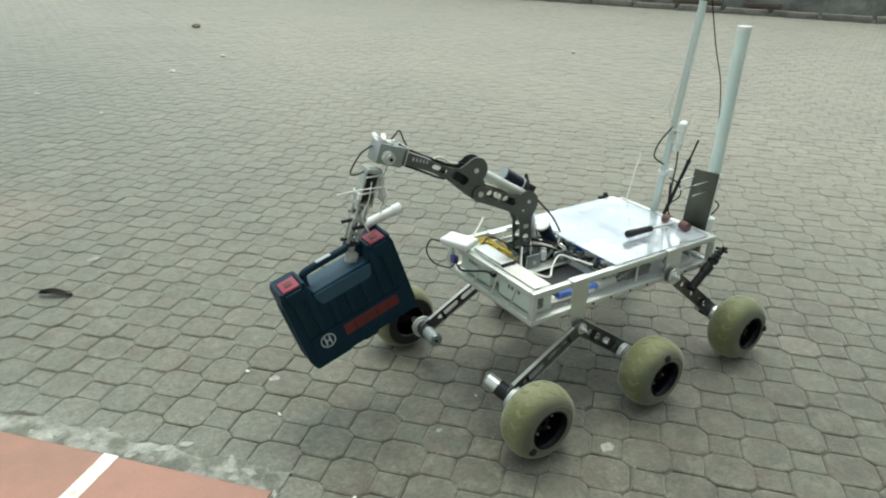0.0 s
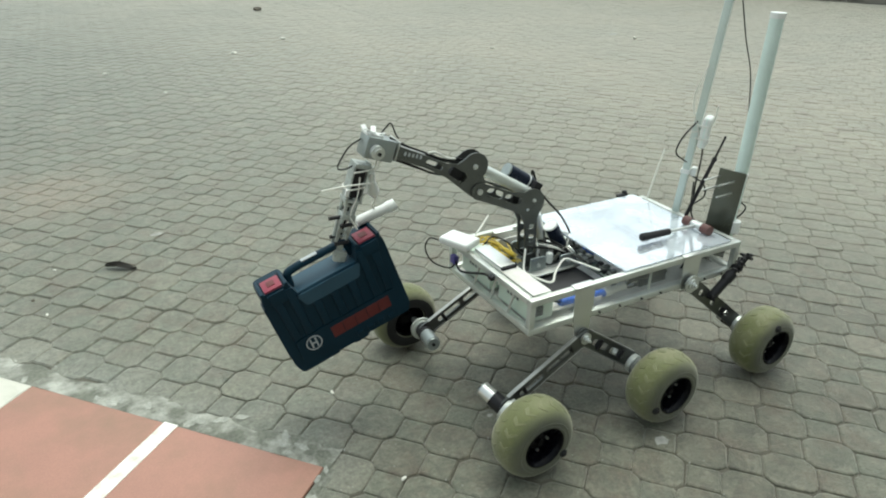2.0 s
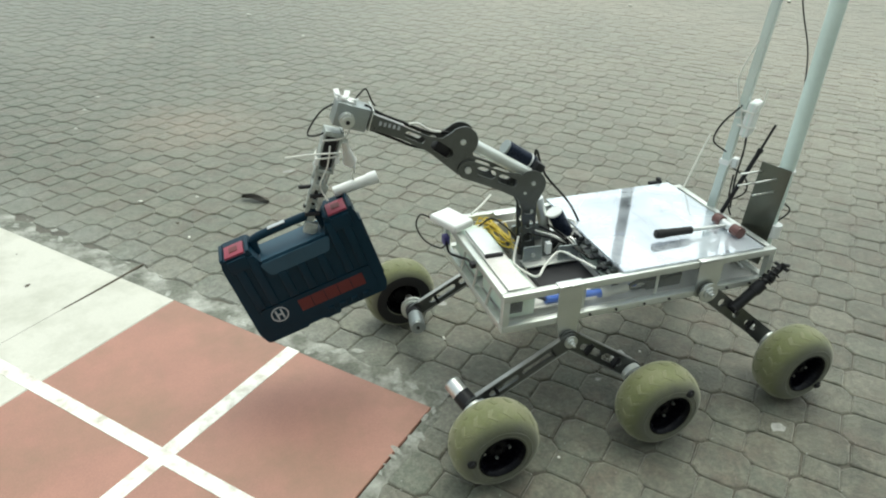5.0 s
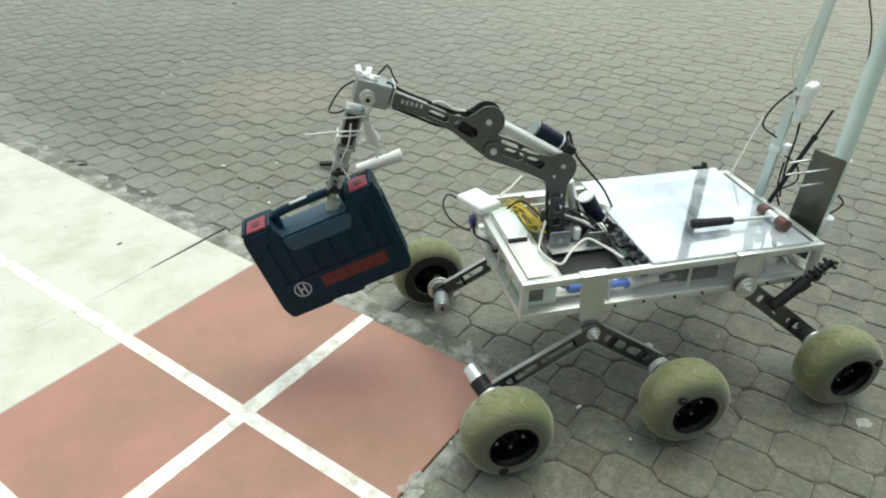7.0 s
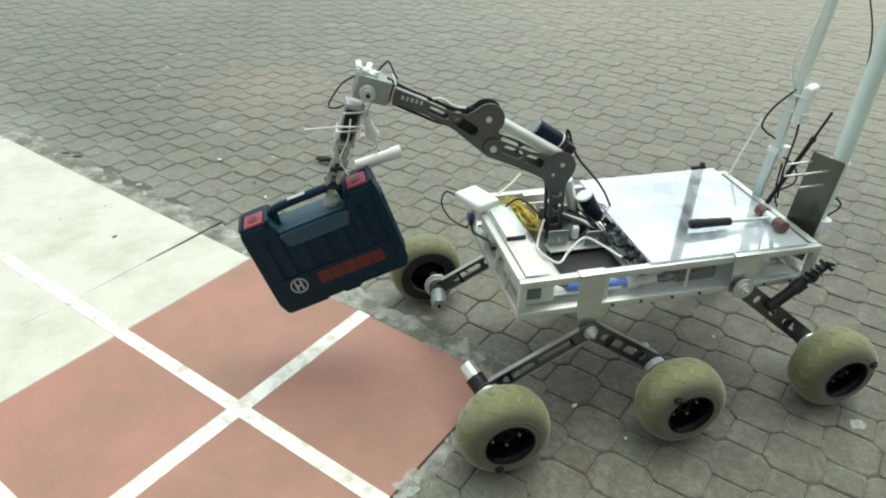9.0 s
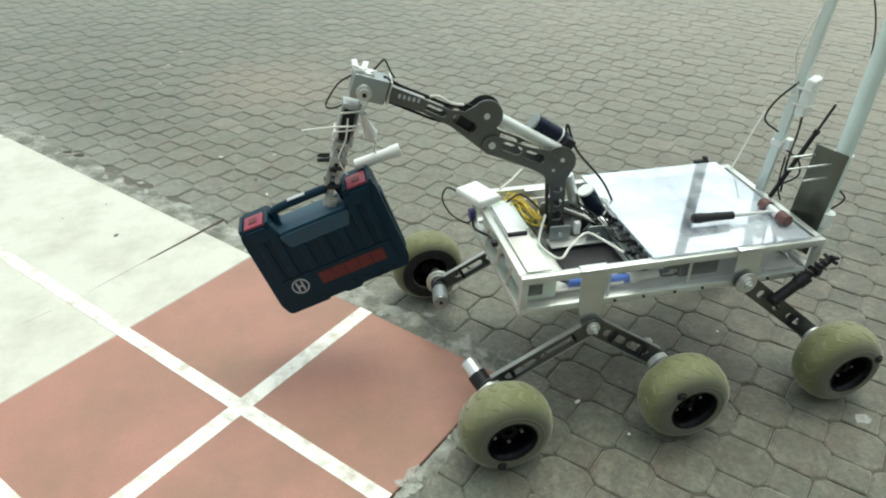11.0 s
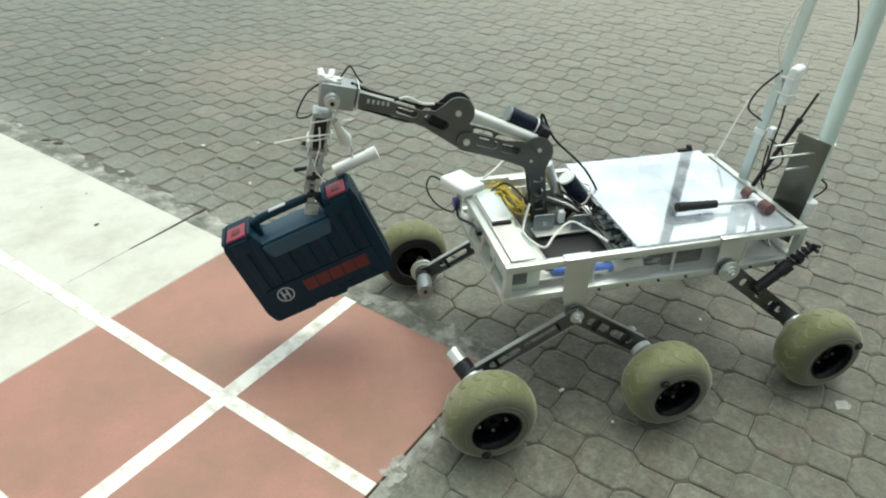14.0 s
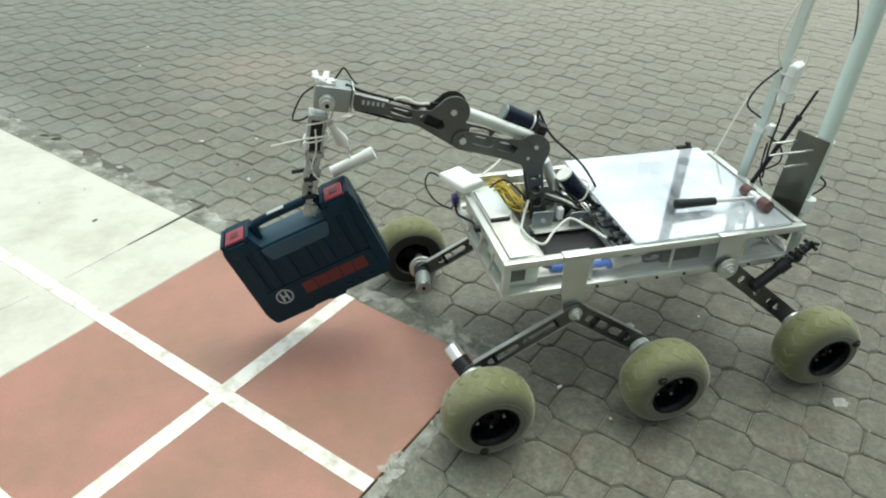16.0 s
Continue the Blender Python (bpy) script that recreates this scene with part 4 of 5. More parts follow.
def robot_arm():
    shlow, shup, elbow, lobe = (-0.059, 0.226), (-0.031, 0.254), (-0.251, 0.321), (-0.267, 0.408)
    # lower link: straight stem with a round head
    head = [(-0.040 + 0.052 * math.cos(a), 0.245 + 0.052 * math.sin(a)) for a in [radians(-38 + k * 16) for k in range(17)]]
    outline = [(-0.062, -0.028), (0.010, -0.028), (-0.008, 0.05), (-0.012, 0.185)] + head[:15] + [(-0.078, 0.200), (-0.062, 0.165), (-0.052, 0.05)]
    holes = [stadium((-0.042, 0.155), (-0.028, 0.153), 0.0095, n=6), [(-0.032 + 0.0155 * math.cos(-a), 0.108 + 0.0155 * math.sin(-a)) for a in [2 * math.pi * k / 16 for k in range(16)]],
             rounded([(-0.046, 0.045), (-0.016, 0.045), (-0.018, 0.080), (-0.046, 0.078)], 0.01)]
    lower = two_plates("lower_arm", outline, holes, "grey metal arm link with cut-outs", spacer=((shlow[0], shlow[1], 0.008), (shup[0], shup[1], 0.008), (-0.03, 0.0, 0.008)))
    arm_bolt(lower, *shlow)
    arm_bolt(lower, *shup, 0.007)
    act = part("actuator_tube", rod(B(), (0.004, 0.030, 0.185), (0.062, 0.030, 0.0), 0.017, seg=20), "alu", lower, "white linear actuator tube")
    mot = part("actuator_motor", rod(B(), (0.066, 0.020, 0.128), (0.130, 0.020, 0.020), 0.027, seg=24), "motor", lower, "black actuator motor")
    part("motor_cap", rod(B(), (0.0625, 0.020, 0.1340), (0.066, 0.020, 0.128), 0.026, seg=24), "white", lower)
    part("gear_housing", box(B(), (0.095, 0.033, -0.005), (0.09, 0.05, 0.035), Matrix.Rotation(radians(25), 4, 'Y'), bevel=0.004), "black", lower)
    part("band", cord(B(), [(0.075, -0.010, 0.040), (0.118, -0.012, 0.050), (0.142, 0.012, 0.085), (0.132, 0.045, 0.085)], 0.003), "cord_white", lower)
    # upper link
    outline = [(-0.240, 0.349), (-0.258, 0.351), (-0.272, 0.343), (-0.281, 0.328), (-0.280, 0.311), (-0.270, 0.297), (-0.20, 0.268), (-0.13, 0.236), (-0.075, 0.205), (-0.045, 0.212), (-0.04, 0.25), (-0.075, 0.292), (-0.13, 0.302), (-0.19, 0.328)]
    holes = [stadium((-0.210, 0.314), (-0.172, 0.297), 0.0140, n=6), stadium((-0.140, 0.282), (-0.100, 0.264), 0.0140, n=6)]
    upper = two_plates("upper_arm", rounded(outline, 0.012, 3), holes, "grey metal arm link with slots", near=(-0.011, -0.0050), far=(0.0505, 0.056), spacer=((elbow[0], elbow[1], 0.008),))
    arm_bolt(upper, *elbow, 0.008)
    part("bolt_head", rod(B(), (elbow[0], -0.011, elbow[1]), (elbow[0], -0.018, elbow[1]), 0.010, seg=16), "steel", upper)
    tube = part("actuator_tube", rod(B(), (lobe[0] + 0.02, 0.030, lobe[1] - 0.012), (-0.036, 0.030, 0.272), 0.0195, seg=20), "rail", upper, "silver linear actuator tube")
    part("actuator_motor", rod(B(), (-0.105, 0.064, 0.352), (-0.012, 0.064, 0.293), 0.0255, seg=24), "motor", upper, "black actuator motor")
    part("motor_cap", rod(B(), (-0.1105, 0.064, 0.3555), (-0.105, 0.064, 0.352), 0.0245, seg=24), "cast", upper)
    part("motor_band", rod(B(), (-0.030, 0.064, 0.3045), (-0.025, 0.064, 0.3013), 0.0263, seg=24), "white", upper)
    part("gear_housing", box(B(), (-0.012, 0.048, 0.284), (0.03, 0.07, 0.052), Matrix.Rotation(radians(32), 4, 'Y'), bevel=0.004), "black", upper)
    part("motor_cable", cord(B(), [(-0.004, 0.064, 0.300), (0.000, 0.066, 0.335), (0.036, 0.06, 0.25), (0.13, 0.04, 0.14), (0.185, 0.02, 0.02), (0.175, 0.01, -0.03)], 0.0038, 7), "cord", upper)
    # forearm with its round lobe
    lob = [(lobe[0] + 0.047 * math.cos(a), lobe[1] + 0.047 * math.sin(a)) for a in [radians(-50 + k * 17) for k in range(12)]]
    outline = [(-0.278, 0.304), (-0.232, 0.312), (-0.226, 0.350)] + lob + [(-0.330, 0.424), (-0.372, 0.433), (-0.438, 0.464), (-0.537, 0.509), (-0.541, 0.466), (-0.45, 0.430), (-0.37, 0.384)]
    holes = [stadium((-0.432, 0.443), (-0.392, 0.423), 0.0100, n=6), stadium((-0.350, 0.404), (-0.312, 0.377), 0.0155, n=6)]
    fore = two_plates("forearm", outline, holes, "long dark metal forearm plate with printed marks", near=(-0.0042, 0.0012), far=(0.040, 0.0435), spacer=((lobe[0], lobe[1], 0.009), (-0.37, 0.40, 0.007), (-0.50, 0.48, 0.007)))
    arm_bolt(fore, *lobe)
    part("inner_block", box(B(), (-0.325, 0.03, 0.385), (0.05, 0.04, 0.035), Matrix.Rotation(radians(32), 4, 'Y'), bevel=0.004), "black", fore)
    mid_top, mid_low = Vector((-0.4875, 0.018, 0.4885)), Vector((-0.497, 0.018, 0.4500))
    part("edge_flange", box(B(), mid_top, (0.100, 0.040, 0.0025), Matrix.Rotation(radians(24.4), 4, 'Y'), bevel=0.0008, seg=1), "plate_edge", fore)
    part("edge_flange", box(B(), mid_low, (0.096, 0.040, 0.0025), Matrix.Rotation(radians(21.6), 4, 'Y'), bevel=0.0008, seg=1), "plate_edge", fore)
    for k in range(5):
        part("print_bar", box(B(), (-0.512 + k * 0.013, -0.0046, 0.482 - k * 0.0042), (0.007, 0.001, 0.012), Matrix.Rotation(radians(18), 4, 'Y')), "whiteprint", fore)
    part("forearm_cable", cord(B(), [(-0.55, 0.025, 0.528), (-0.50, 0.022, 0.498), (-0.44, 0.022, 0.470), (-0.37, 0.022, 0.438), (-0.31, 0.022, 0.432), (-0.27, 0.022, 0.40)], 0.0045, 7), "cord", fore)
    part("forearm_cable", cord(B(), [(-0.54, 0.01, 0.462), (-0.46, 0.005, 0.425), (-0.42, 0.01, 0.404), (-0.38, 0.02, 0.388)], 0.004, 6), "cord", fore)
    part("pale_cable", cord(B(), [(-0.425, 0.02, 0.466), (-0.40, 0.012, 0.468), (-0.365, 0.012, 0.446), (-0.33, 0.02, 0.436)], 0.004, 6), "cord_white", fore)
    # wrist housing
    m = Matrix.Rotation(radians(18), 4, 'Y')
    wrist = part("wrist_housing", box(B(), (-0.592, 0.030, 0.504), (0.096, 0.072, 0.068), m, bevel=0.006), "cast", rover, "grey cast wrist housing")
    part("wrist_boss", rod(rod(B(), (-0.608, -0.008, 0.503), (-0.608, -0.030, 0.503), 0.021, seg=24), (-0.608, -0.030, 0.503), (-0.608, -0.040, 0.503), 0.015, seg=20), "alu", wrist)
    part("boss_core", rod(B(), (-0.608, -0.040, 0.503), (-0.608, -0.043, 0.503), 0.006, seg=12), "black", wrist)
    cap = box(B(), (-0.602, 0.030, 0.545), (0.056, 0.046, 0.008), m, bevel=0.003)
    for dx, dy, up, lean, turn in ((-0.018, -0.012, 0.010, 30, 20), (0.004, 0.010, 0.012, -24, 70), (0.020, -0.008, 0.005, 18, 130), (-0.004, -0.016, 0.004, -32, 200), (-0.022, 0.014, 0.008, 40, 280)):
        box(cap, (-0.602 + dx, 0.030 + dy, 0.545 + up - dx * 0.3), (0.030, 0.016, 0.006), Matrix.Rotation(radians(turn), 4, 'Z') @ Matrix.Rotation(radians(lean), 4, 'Y'), bevel=0.002)
    part("top_cap", cap, "white", wrist, "crumpled white tape on the housing")
    part("clamp_plate", box(B(), (-0.540, 0.030, 0.493), (0.004, 0.084, 0.062), m, bevel=0.001), "alu", wrist)
    part("wire_loop", cord(B(), [(-0.575, 0.03, 0.546), (-0.560, 0.03, 0.562), (-0.545, 0.03, 0.572), (-0.530, 0.03, 0.538), (-0.52, 0.03, 0.522)], 0.0026, 6), "cord", wrist)
    part("wire_loop", cord(B(), [(-0.636, 0.045, 0.53), (-0.675, 0.05, 0.505), (-0.712, 0.05, 0.448), (-0.690, 0.045, 0.440), (-0.655, 0.04, 0.455)], 0.0026, 6), "cord", wrist)
    # gripper
    down = Vector((-0.094, 0.028, -0.310)).normalized()
    top = Vector((-0.640, 0.040, 0.452))
    tilt = Matrix.Rotation(math.atan2(0.094, 0.310), 4, 'Y')
    grip = part("gripper", box(B(), top + down * 0.055, (0.032, 0.040, 0.105), tilt, bevel=0.003), "black", rover, "metal gripper with rod linkage")
    for dx in (-0.024, 0.024):
        part("gripper_cheek", box(B(), top + down * 0.06 + Vector((dx, 0, 0)), (0.006, 0.05, 0.125), tilt, bevel=0.001), "grip", grip)
    part("gripper_yoke", box(B(), top + down * 0.002, (0.052, 0.058, 0.014), tilt, bevel=0.002), "grip", grip)
    part("gripper_yoke", box(B(), top + down * 0.120, (0.056, 0.058, 0.010), tilt, bevel=0.002), "grip", grip)
    for dx, dy in ((-0.018, -0.02), (0.016, -0.02), (-0.018, 0.022), (0.016, 0.022)):
        a = top + down * 0.12 + Vector((dx, dy, 0))
        part("gripper_rod", rod(B(), a, top + down * 0.255 + Vector((dx * 0.75, dy * 0.8, 0)), 0.0058, seg=10), "grip", grip)
    part("gripper_block", box(B(), top + down * 0.175, (0.044, 0.05, 0.020), tilt, bevel=0.002), "grip", grip)
    part("gripper_screw", rod(B(), top + down * 0.11, top + down * 0.27, 0.006, seg=10), "black", grip)
    for k, dy in ((0.20, -0.030), (0.265, -0.028), (0.265, 0.03), (0.16, 0.03)):
        p = top + down * k
        part("gripper_nut", rod(B(), p + Vector((-0.022, dy, 0)), p + Vector((0.022, dy, 0)), 0.0065, seg=8), "black", grip)
    for dy in (-0.026, 0.030):
        part("finger", box(B(), top + down * 0.292 + Vector((0, dy, 0)), (0.020, 0.007, 0.056), tilt, bevel=0.002), "grip", grip)
    for k, (x, y) in enumerate(((-0.030, -0.026), (0.028, -0.026))):
        p = top + down * 0.085 + Vector((x, y, 0))
        part("clear_bracket", box(B(), p, (0.012, 0.012, 0.020), tilt, bevel=0.002), "white", grip)
    part("zip_wrap", cord(B(), [top + down * 0.075 + Vector(q) for q in ((-0.03, -0.03, 0), (0.03, -0.03, 0.004), (0.03, 0.03, 0.004), (-0.03, 0.03, 0), (-0.03, -0.03, 0))], 0.0028, 5, 2), "cord_white", grip)
    part("zip_wrap", cord(B(), [top + down * 0.015 + Vector(q) for q in ((-0.03, -0.033, 0), (0.03, -0.033, 0.004), (0.05, -0.02, 0.03))], 0.0028, 5, 3), "cord_white", grip)
    part("linkage_bar", box(B(), top + down * 0.215 + Vector((-0.020, -0.022, 0)), (0.010, 0.005, 0.085), tilt, bevel=0.001), "grip", grip)
    part("linkage_bar", box(B(), top + down * 0.215 + Vector((0.018, -0.022, 0)), (0.010, 0.005, 0.085), tilt @ Matrix.Rotation(radians(7), 4, 'Y'), bevel=0.001), "grip", grip)
    for k in (0.135, 0.160, 0.225, 0.245):
        part("spring_coil", rod(B(), top + down * k, top + down * (k + 0.008), 0.013, seg=14), "grip", grip)
    part("side_screw", rod(B(), top + down * 0.175 + Vector((-0.060, -0.01, 0.0)), top + down * 0.175 + Vector((-0.018, -0.01, 0.0)), 0.0062, seg=10), "black", grip)
    part("finger_tip", box(B(), top + down * 0.312 + Vector((0.006, -0.030, 0)), (0.040, 0.022, 0.036), tilt, bevel=0.004), "grip", grip, "bright metal finger tip")
    part("tie_tail", cord(B(), [(-0.782, -0.01, 0.402), (-0.70, -0.012, 0.407), (-0.622, -0.012, 0.405)], 0.0028, 5), "cord_white", grip)
    part("gripper_wire", cord(B(), [(-0.655, 0.01, 0.42), (-0.665, 0.012, 0.36), (-0.690, 0.012, 0.30), (-0.670, 0.01, 0.25)], 0.0025, 5), "cord_white", grip)
    # gripper camera: stalk and white tube
    part("camera_stalk", cord(B(), [(-0.612, 0.03, 0.425), (-0.604, 0.05, 0.385), (-0.592, 0.07, 0.352), (-0.584, 0.085, 0.322)], 0.0105, 8), "white", grip)
    part("stalk_wrap", rod(rod(B(), (-0.606, 0.048, 0.395), (-0.593, 0.072, 0.345), 0.010, 0.021, seg=12), (-0.593, 0.072, 0.345), (-0.586, 0.084, 0.325), 0.021, 0.008, seg=12), "white", grip)
    part("camera_lead", cord(B(), [(-0.584, 0.085, 0.330), (-0.577, 0.10, 0.300), (-0.582, 0.11, 0.280), (-0.576, 0.11, 0.258)], 0.0038, 6), "cord_white", grip)
    tube_a, tube_b = Vector((-0.641, 0.110, 0.2286)), Vector((-0.508, 0.110, 0.270))
    part("camera_tube", rod(rod(B(), tube_a, tube_b, 0.0175, seg=20), lerp3(tube_a, tube_b, 0.8), tube_b + (tube_b - tube_a) * 0.02, 0.0200, seg=20), "white", grip, "white tube camera")
    return [lower, upper, fore, wrist, grip]


def lerp3(a, b, t):
    return Vector(a) + (Vector(b) - Vector(a)) * t


def arm_base():
    base = part("arm_base", box(B(), (0.335, 0.535, 0.432), (0.19, 0.20, 0.012), bevel=0.002), "plate", rover, "dark steel turntable plate")
    for x, w, y in ((0.283, 0.066, 0.452), (0.398, 0.070, 0.428)):
        part("base_bracket", plate(B(), rounded([(x - w / 2, 0.438), (x + w / 2, 0.438), (x + w / 2, 0.506), (x - w / 2, 0.508)], 0.006), [], y, y + 0.006), "cast", base)
        part("bracket_bolt", rod(B(), (x, y, 0.478), (x, y - 0.006, 0.478), 0.007, seg=12), "steel", base)
    part("base_bracket", plate(B(), rounded([(0.27, 0.438), (0.40, 0.438), (0.38, 0.50), (0.28, 0.50)], 0.006), [], 0.610, 0.616), "cast", base)
    # black slab fills the dark area between the brackets and the near rail
    part("base_skirt", box(B(), (0.345, 0.375, 0.436), (0.19, 0.140, 0.016), bevel=0.003), "black", base)
    part("base_shelf", box(B(), (0.345, 0.440, 0.456), (0.20, 0.050, 0.005), bevel=0.001), "plate_edge", base, "bright edge of the turntable shelf")
    for x, y, w2, h2, turn in ((0.235, 0.50, 0.10, 0.075, 78), (0.255, 0.60, 0.09, 0.065, 20), (0.415, 0.60, 0.11, 0.06, 84)):
        part("clear_panel", box(B(), (x, y, 0.470), (w2, 0.003, h2), Matrix.Rotation(radians(turn), 4, 'Z'), bevel=0.0008, seg=1), "clear", base, "clear plastic panel beside the turntable")
    for k in range(5):
        part("base_wire", cord(B(), [(0.36 + 0.012 * k, 0.50, 0.45), (0.38 + 0.010 * k, 0.47 - 0.004 * k, 0.515 + 0.006 * (k % 2)), (0.41 + 0.006 * k, 0.43, 0.50), (0.44, 0.38 + 0.03 * k, 0.488)], 0.0028, 5), ("cord", "cord", "cord_white", "alu", "cord")[k], base)
    part("turntable", rod(B(), (0.335, 0.535, 0.405), (0.335, 0.535, 0.426), 0.09, seg=36), "black", base)
    part("potentiometer", box(B(), (0.345, 0.47, 0.485), (0.018, 0.02, 0.04), bevel=0.003), "white", base)


def mast_and_pole():
    part("pole_plate", box(B(), (1.055, 0.335, 0.570), (0.004, 0.098, 0.350), Matrix.Rotation(radians(24), 4, 'Z') @ Matrix.Rotation(radians(3), 4, 'X'), bevel=0.001), "olive", rover, "dull metal mounting plate")
    for y, z in ((0.365, 0.715), (0.365, 0.675), (0.315, 0.705), (0.315, 0.660)):
        x = 1.052 + (0.335 - y) * 0.42
        part("long_screw", rod(B(), (x, y, z), (x - 0.078, y + 0.004, z - 0.004), 0.0032, seg=8), "alu", rover)
    pole = part("antenna_pole", rod(B(), (1.090, 0.317, 0.60), (1.094, 0.312, 1.288), 0.0235, seg=28), "pipe", rover, "pale mint plastic antenna pole")
    part("pole_cap", rod(B(), (1.094, 0.312, 1.288), (1.0942, 0.312, 1.306), 0.0255, seg=28), "white", pole, "white end cap")
    part("pole_foot", rod(B(), (1.092, 0.318, 0.725), (1.092, 0.318, 0.735), 0.028, seg=28), "white", pole)
    part("pole_socket", rod(B(), (1.093, 0.318, 0.44), (1.090, 0.317, 0.60), 0.019, seg=20), "pipe", pole)
    part("pole_clip", rod(B(), (1.095, 0.30, 0.50), (1.095, 0.30, 0.545), 0.022, seg=20), "white", pole)
    part("pole_wire", cord(B(), [(0.965, 0.38, 1.40), (0.990, 0.38, 1.34), (1.043, 0.378, 1.212), (1.106, 0.375, 1.078), (1.126, 0.36, 0.90), (1.105, 0.345, 0.86)], 0.0022, 6), "cord", pole)
    part("pole_wire", cord(B(), [(1.10, 0.33, 0.52), (1.125, 0.30, 0.57), (1.125, 0.29, 0.60), (1.105, 0.30, 0.62)], 0.003, 6), "cord", pole)
    a, b = Vector((1.027, 0.531, 0.50)), Vector((1.038, 0.469, 1.385))
    d = (b - a).normalized()
    q = d.to_track_quat('Z', 'Y').to_matrix().to_4x4() @ Matrix.Rotation(radians(20), 4, 'Z')
    mast = part("mast", box(B(), (a + b) / 2, (0.027, 0.027, (b - a).length), q, bevel=0.002), "mast", rover, "square pale metal mast")
    part("mast_head", rod(rod(B(), b, b + d * 0.05, 0.017, seg=12), b + d * 0.015, b + d * 0.03 + Vector((0.05, -0.02, 0.02)), 0.004, seg=8), "black", mast, "dark fitting on the mast head")
    c = a + d * 0.19
    part("mast_clamp", box(box(B(), c, (0.036, 0.036, 0.018), q, bevel=0.003), c + Vector((0.022, -0.02, 0.0)), (0.026, 0.02, 0.034), q, bevel=0.004), "white", mast, "white clamp")
    k = a + d * 0.355 + Vector((0.020, -0.028, 0.0))
    part("wireless_box", box(B(), k, (0.062, 0.030, 0.118), q, bevel=0.010, seg=3), "white", mast, "white wireless bridge box")
    part("zip_tie", cord(B(), [k + Vector((-0.04, 0.03, -0.005)), k + Vector((-0.01, -0.016, 0.015)), k + Vector((0.016, -0.018, 0.045)), k + Vector((0.02, -0.02, 0.10))], 0.0027, 5), "cord_white", mast)
    part("zip_tie", cord(B(), [k + Vector((-0.03, 0.02, 0.035)), k + Vector((-0.032, -0.002, -0.02)), k + Vector((-0.012, -0.015, -0.05))], 0.0027, 5), "cord_white", mast)
    for up in (-0.030, 0.020):
        part("box_strap", box(B(), k + Vector((-0.004, 0.006, up)), (0.072, 0.046, 0.006), q @ Matrix.Rotation(radians(14), 4, 'Y'), bevel=0.002), "cord_white", mast)
    part("box_seam", box(B(), k, (0.0635, 0.004, 0.1195), q, bevel=0.001), "pipe", mast)
    part("mast_wire", cord(B(), [k + Vector((-0.03, 0.02, 0.04)), k + Vector((-0.085, 0.03, -0.02)), k + Vector((-0.10, 0.035, -0.08)), k + Vector((-0.05, 0.02, -0.12))], 0.0032, 6), "cord", mast)
    part("mast_wire", cord(B(), [k + Vector((0.0, 0.0, -0.05)), k + Vector((0.005, 0.0, -0.12)), k + Vector((0.0, 0.0, -0.22)), k + Vector((0.03, 0.02, -0.34))], 0.0035, 6), "cord", mast)
    part("mast_wire", cord(B(), [k + Vector((-0.012, 0.0, -0.20)), k + Vector((-0.02, -0.01, -0.26)), k + Vector((0.0, 0.0, -0.32)), k + Vector((0.02, 0.0, -0.36))], 0.003, 6), "cord", mast)
    part("mast_wire", cord(B(), [c + Vector((0.02, -0.02, -0.02)), c + Vector((0.055, -0.05, -0.05)), c + Vector((0.06, -0.06, -0.10)), c + Vector((0.03, -0.02, -0.15))], 0.003, 6), "cord", mast)
    part("white_wire", cord(B(), [k + Vector((-0.035, 0.02, 0.03)), k + Vector((-0.06, 0.03, 0.12)), k + Vector((-0.05, 0.02, 0.20)), k + Vector((0.0, 0.0, 0.34))], 0.0025, 5), "cord_white", mast)
    aerial = part("whip_aerial", rod(B(), (1.022, 0.472, 0.515), (1.100, 0.452, 0.745), 0.0075, seg=12), "black", rover, "black whip aerial")
    part("aerial_tip", rod(B(), (1.100, 0.452, 0.745), (1.129, 0.444, 0.835), 0.0042, seg=10), "black", aerial)
    part("aerial_collar", rod(B(), (1.098, 0.452, 0.738), (1.102, 0.451, 0.752), 0.0095, seg=12), "rubber", aerial)
    part("stay_wire", cord(B(), [(1.010, 0.676, 0.518), (1.048, 0.695, 0.575), (1.090, 0.715, 0.640), (1.128, 0.730, 0.700)], 0.0030, 6), "cord_white", rover)


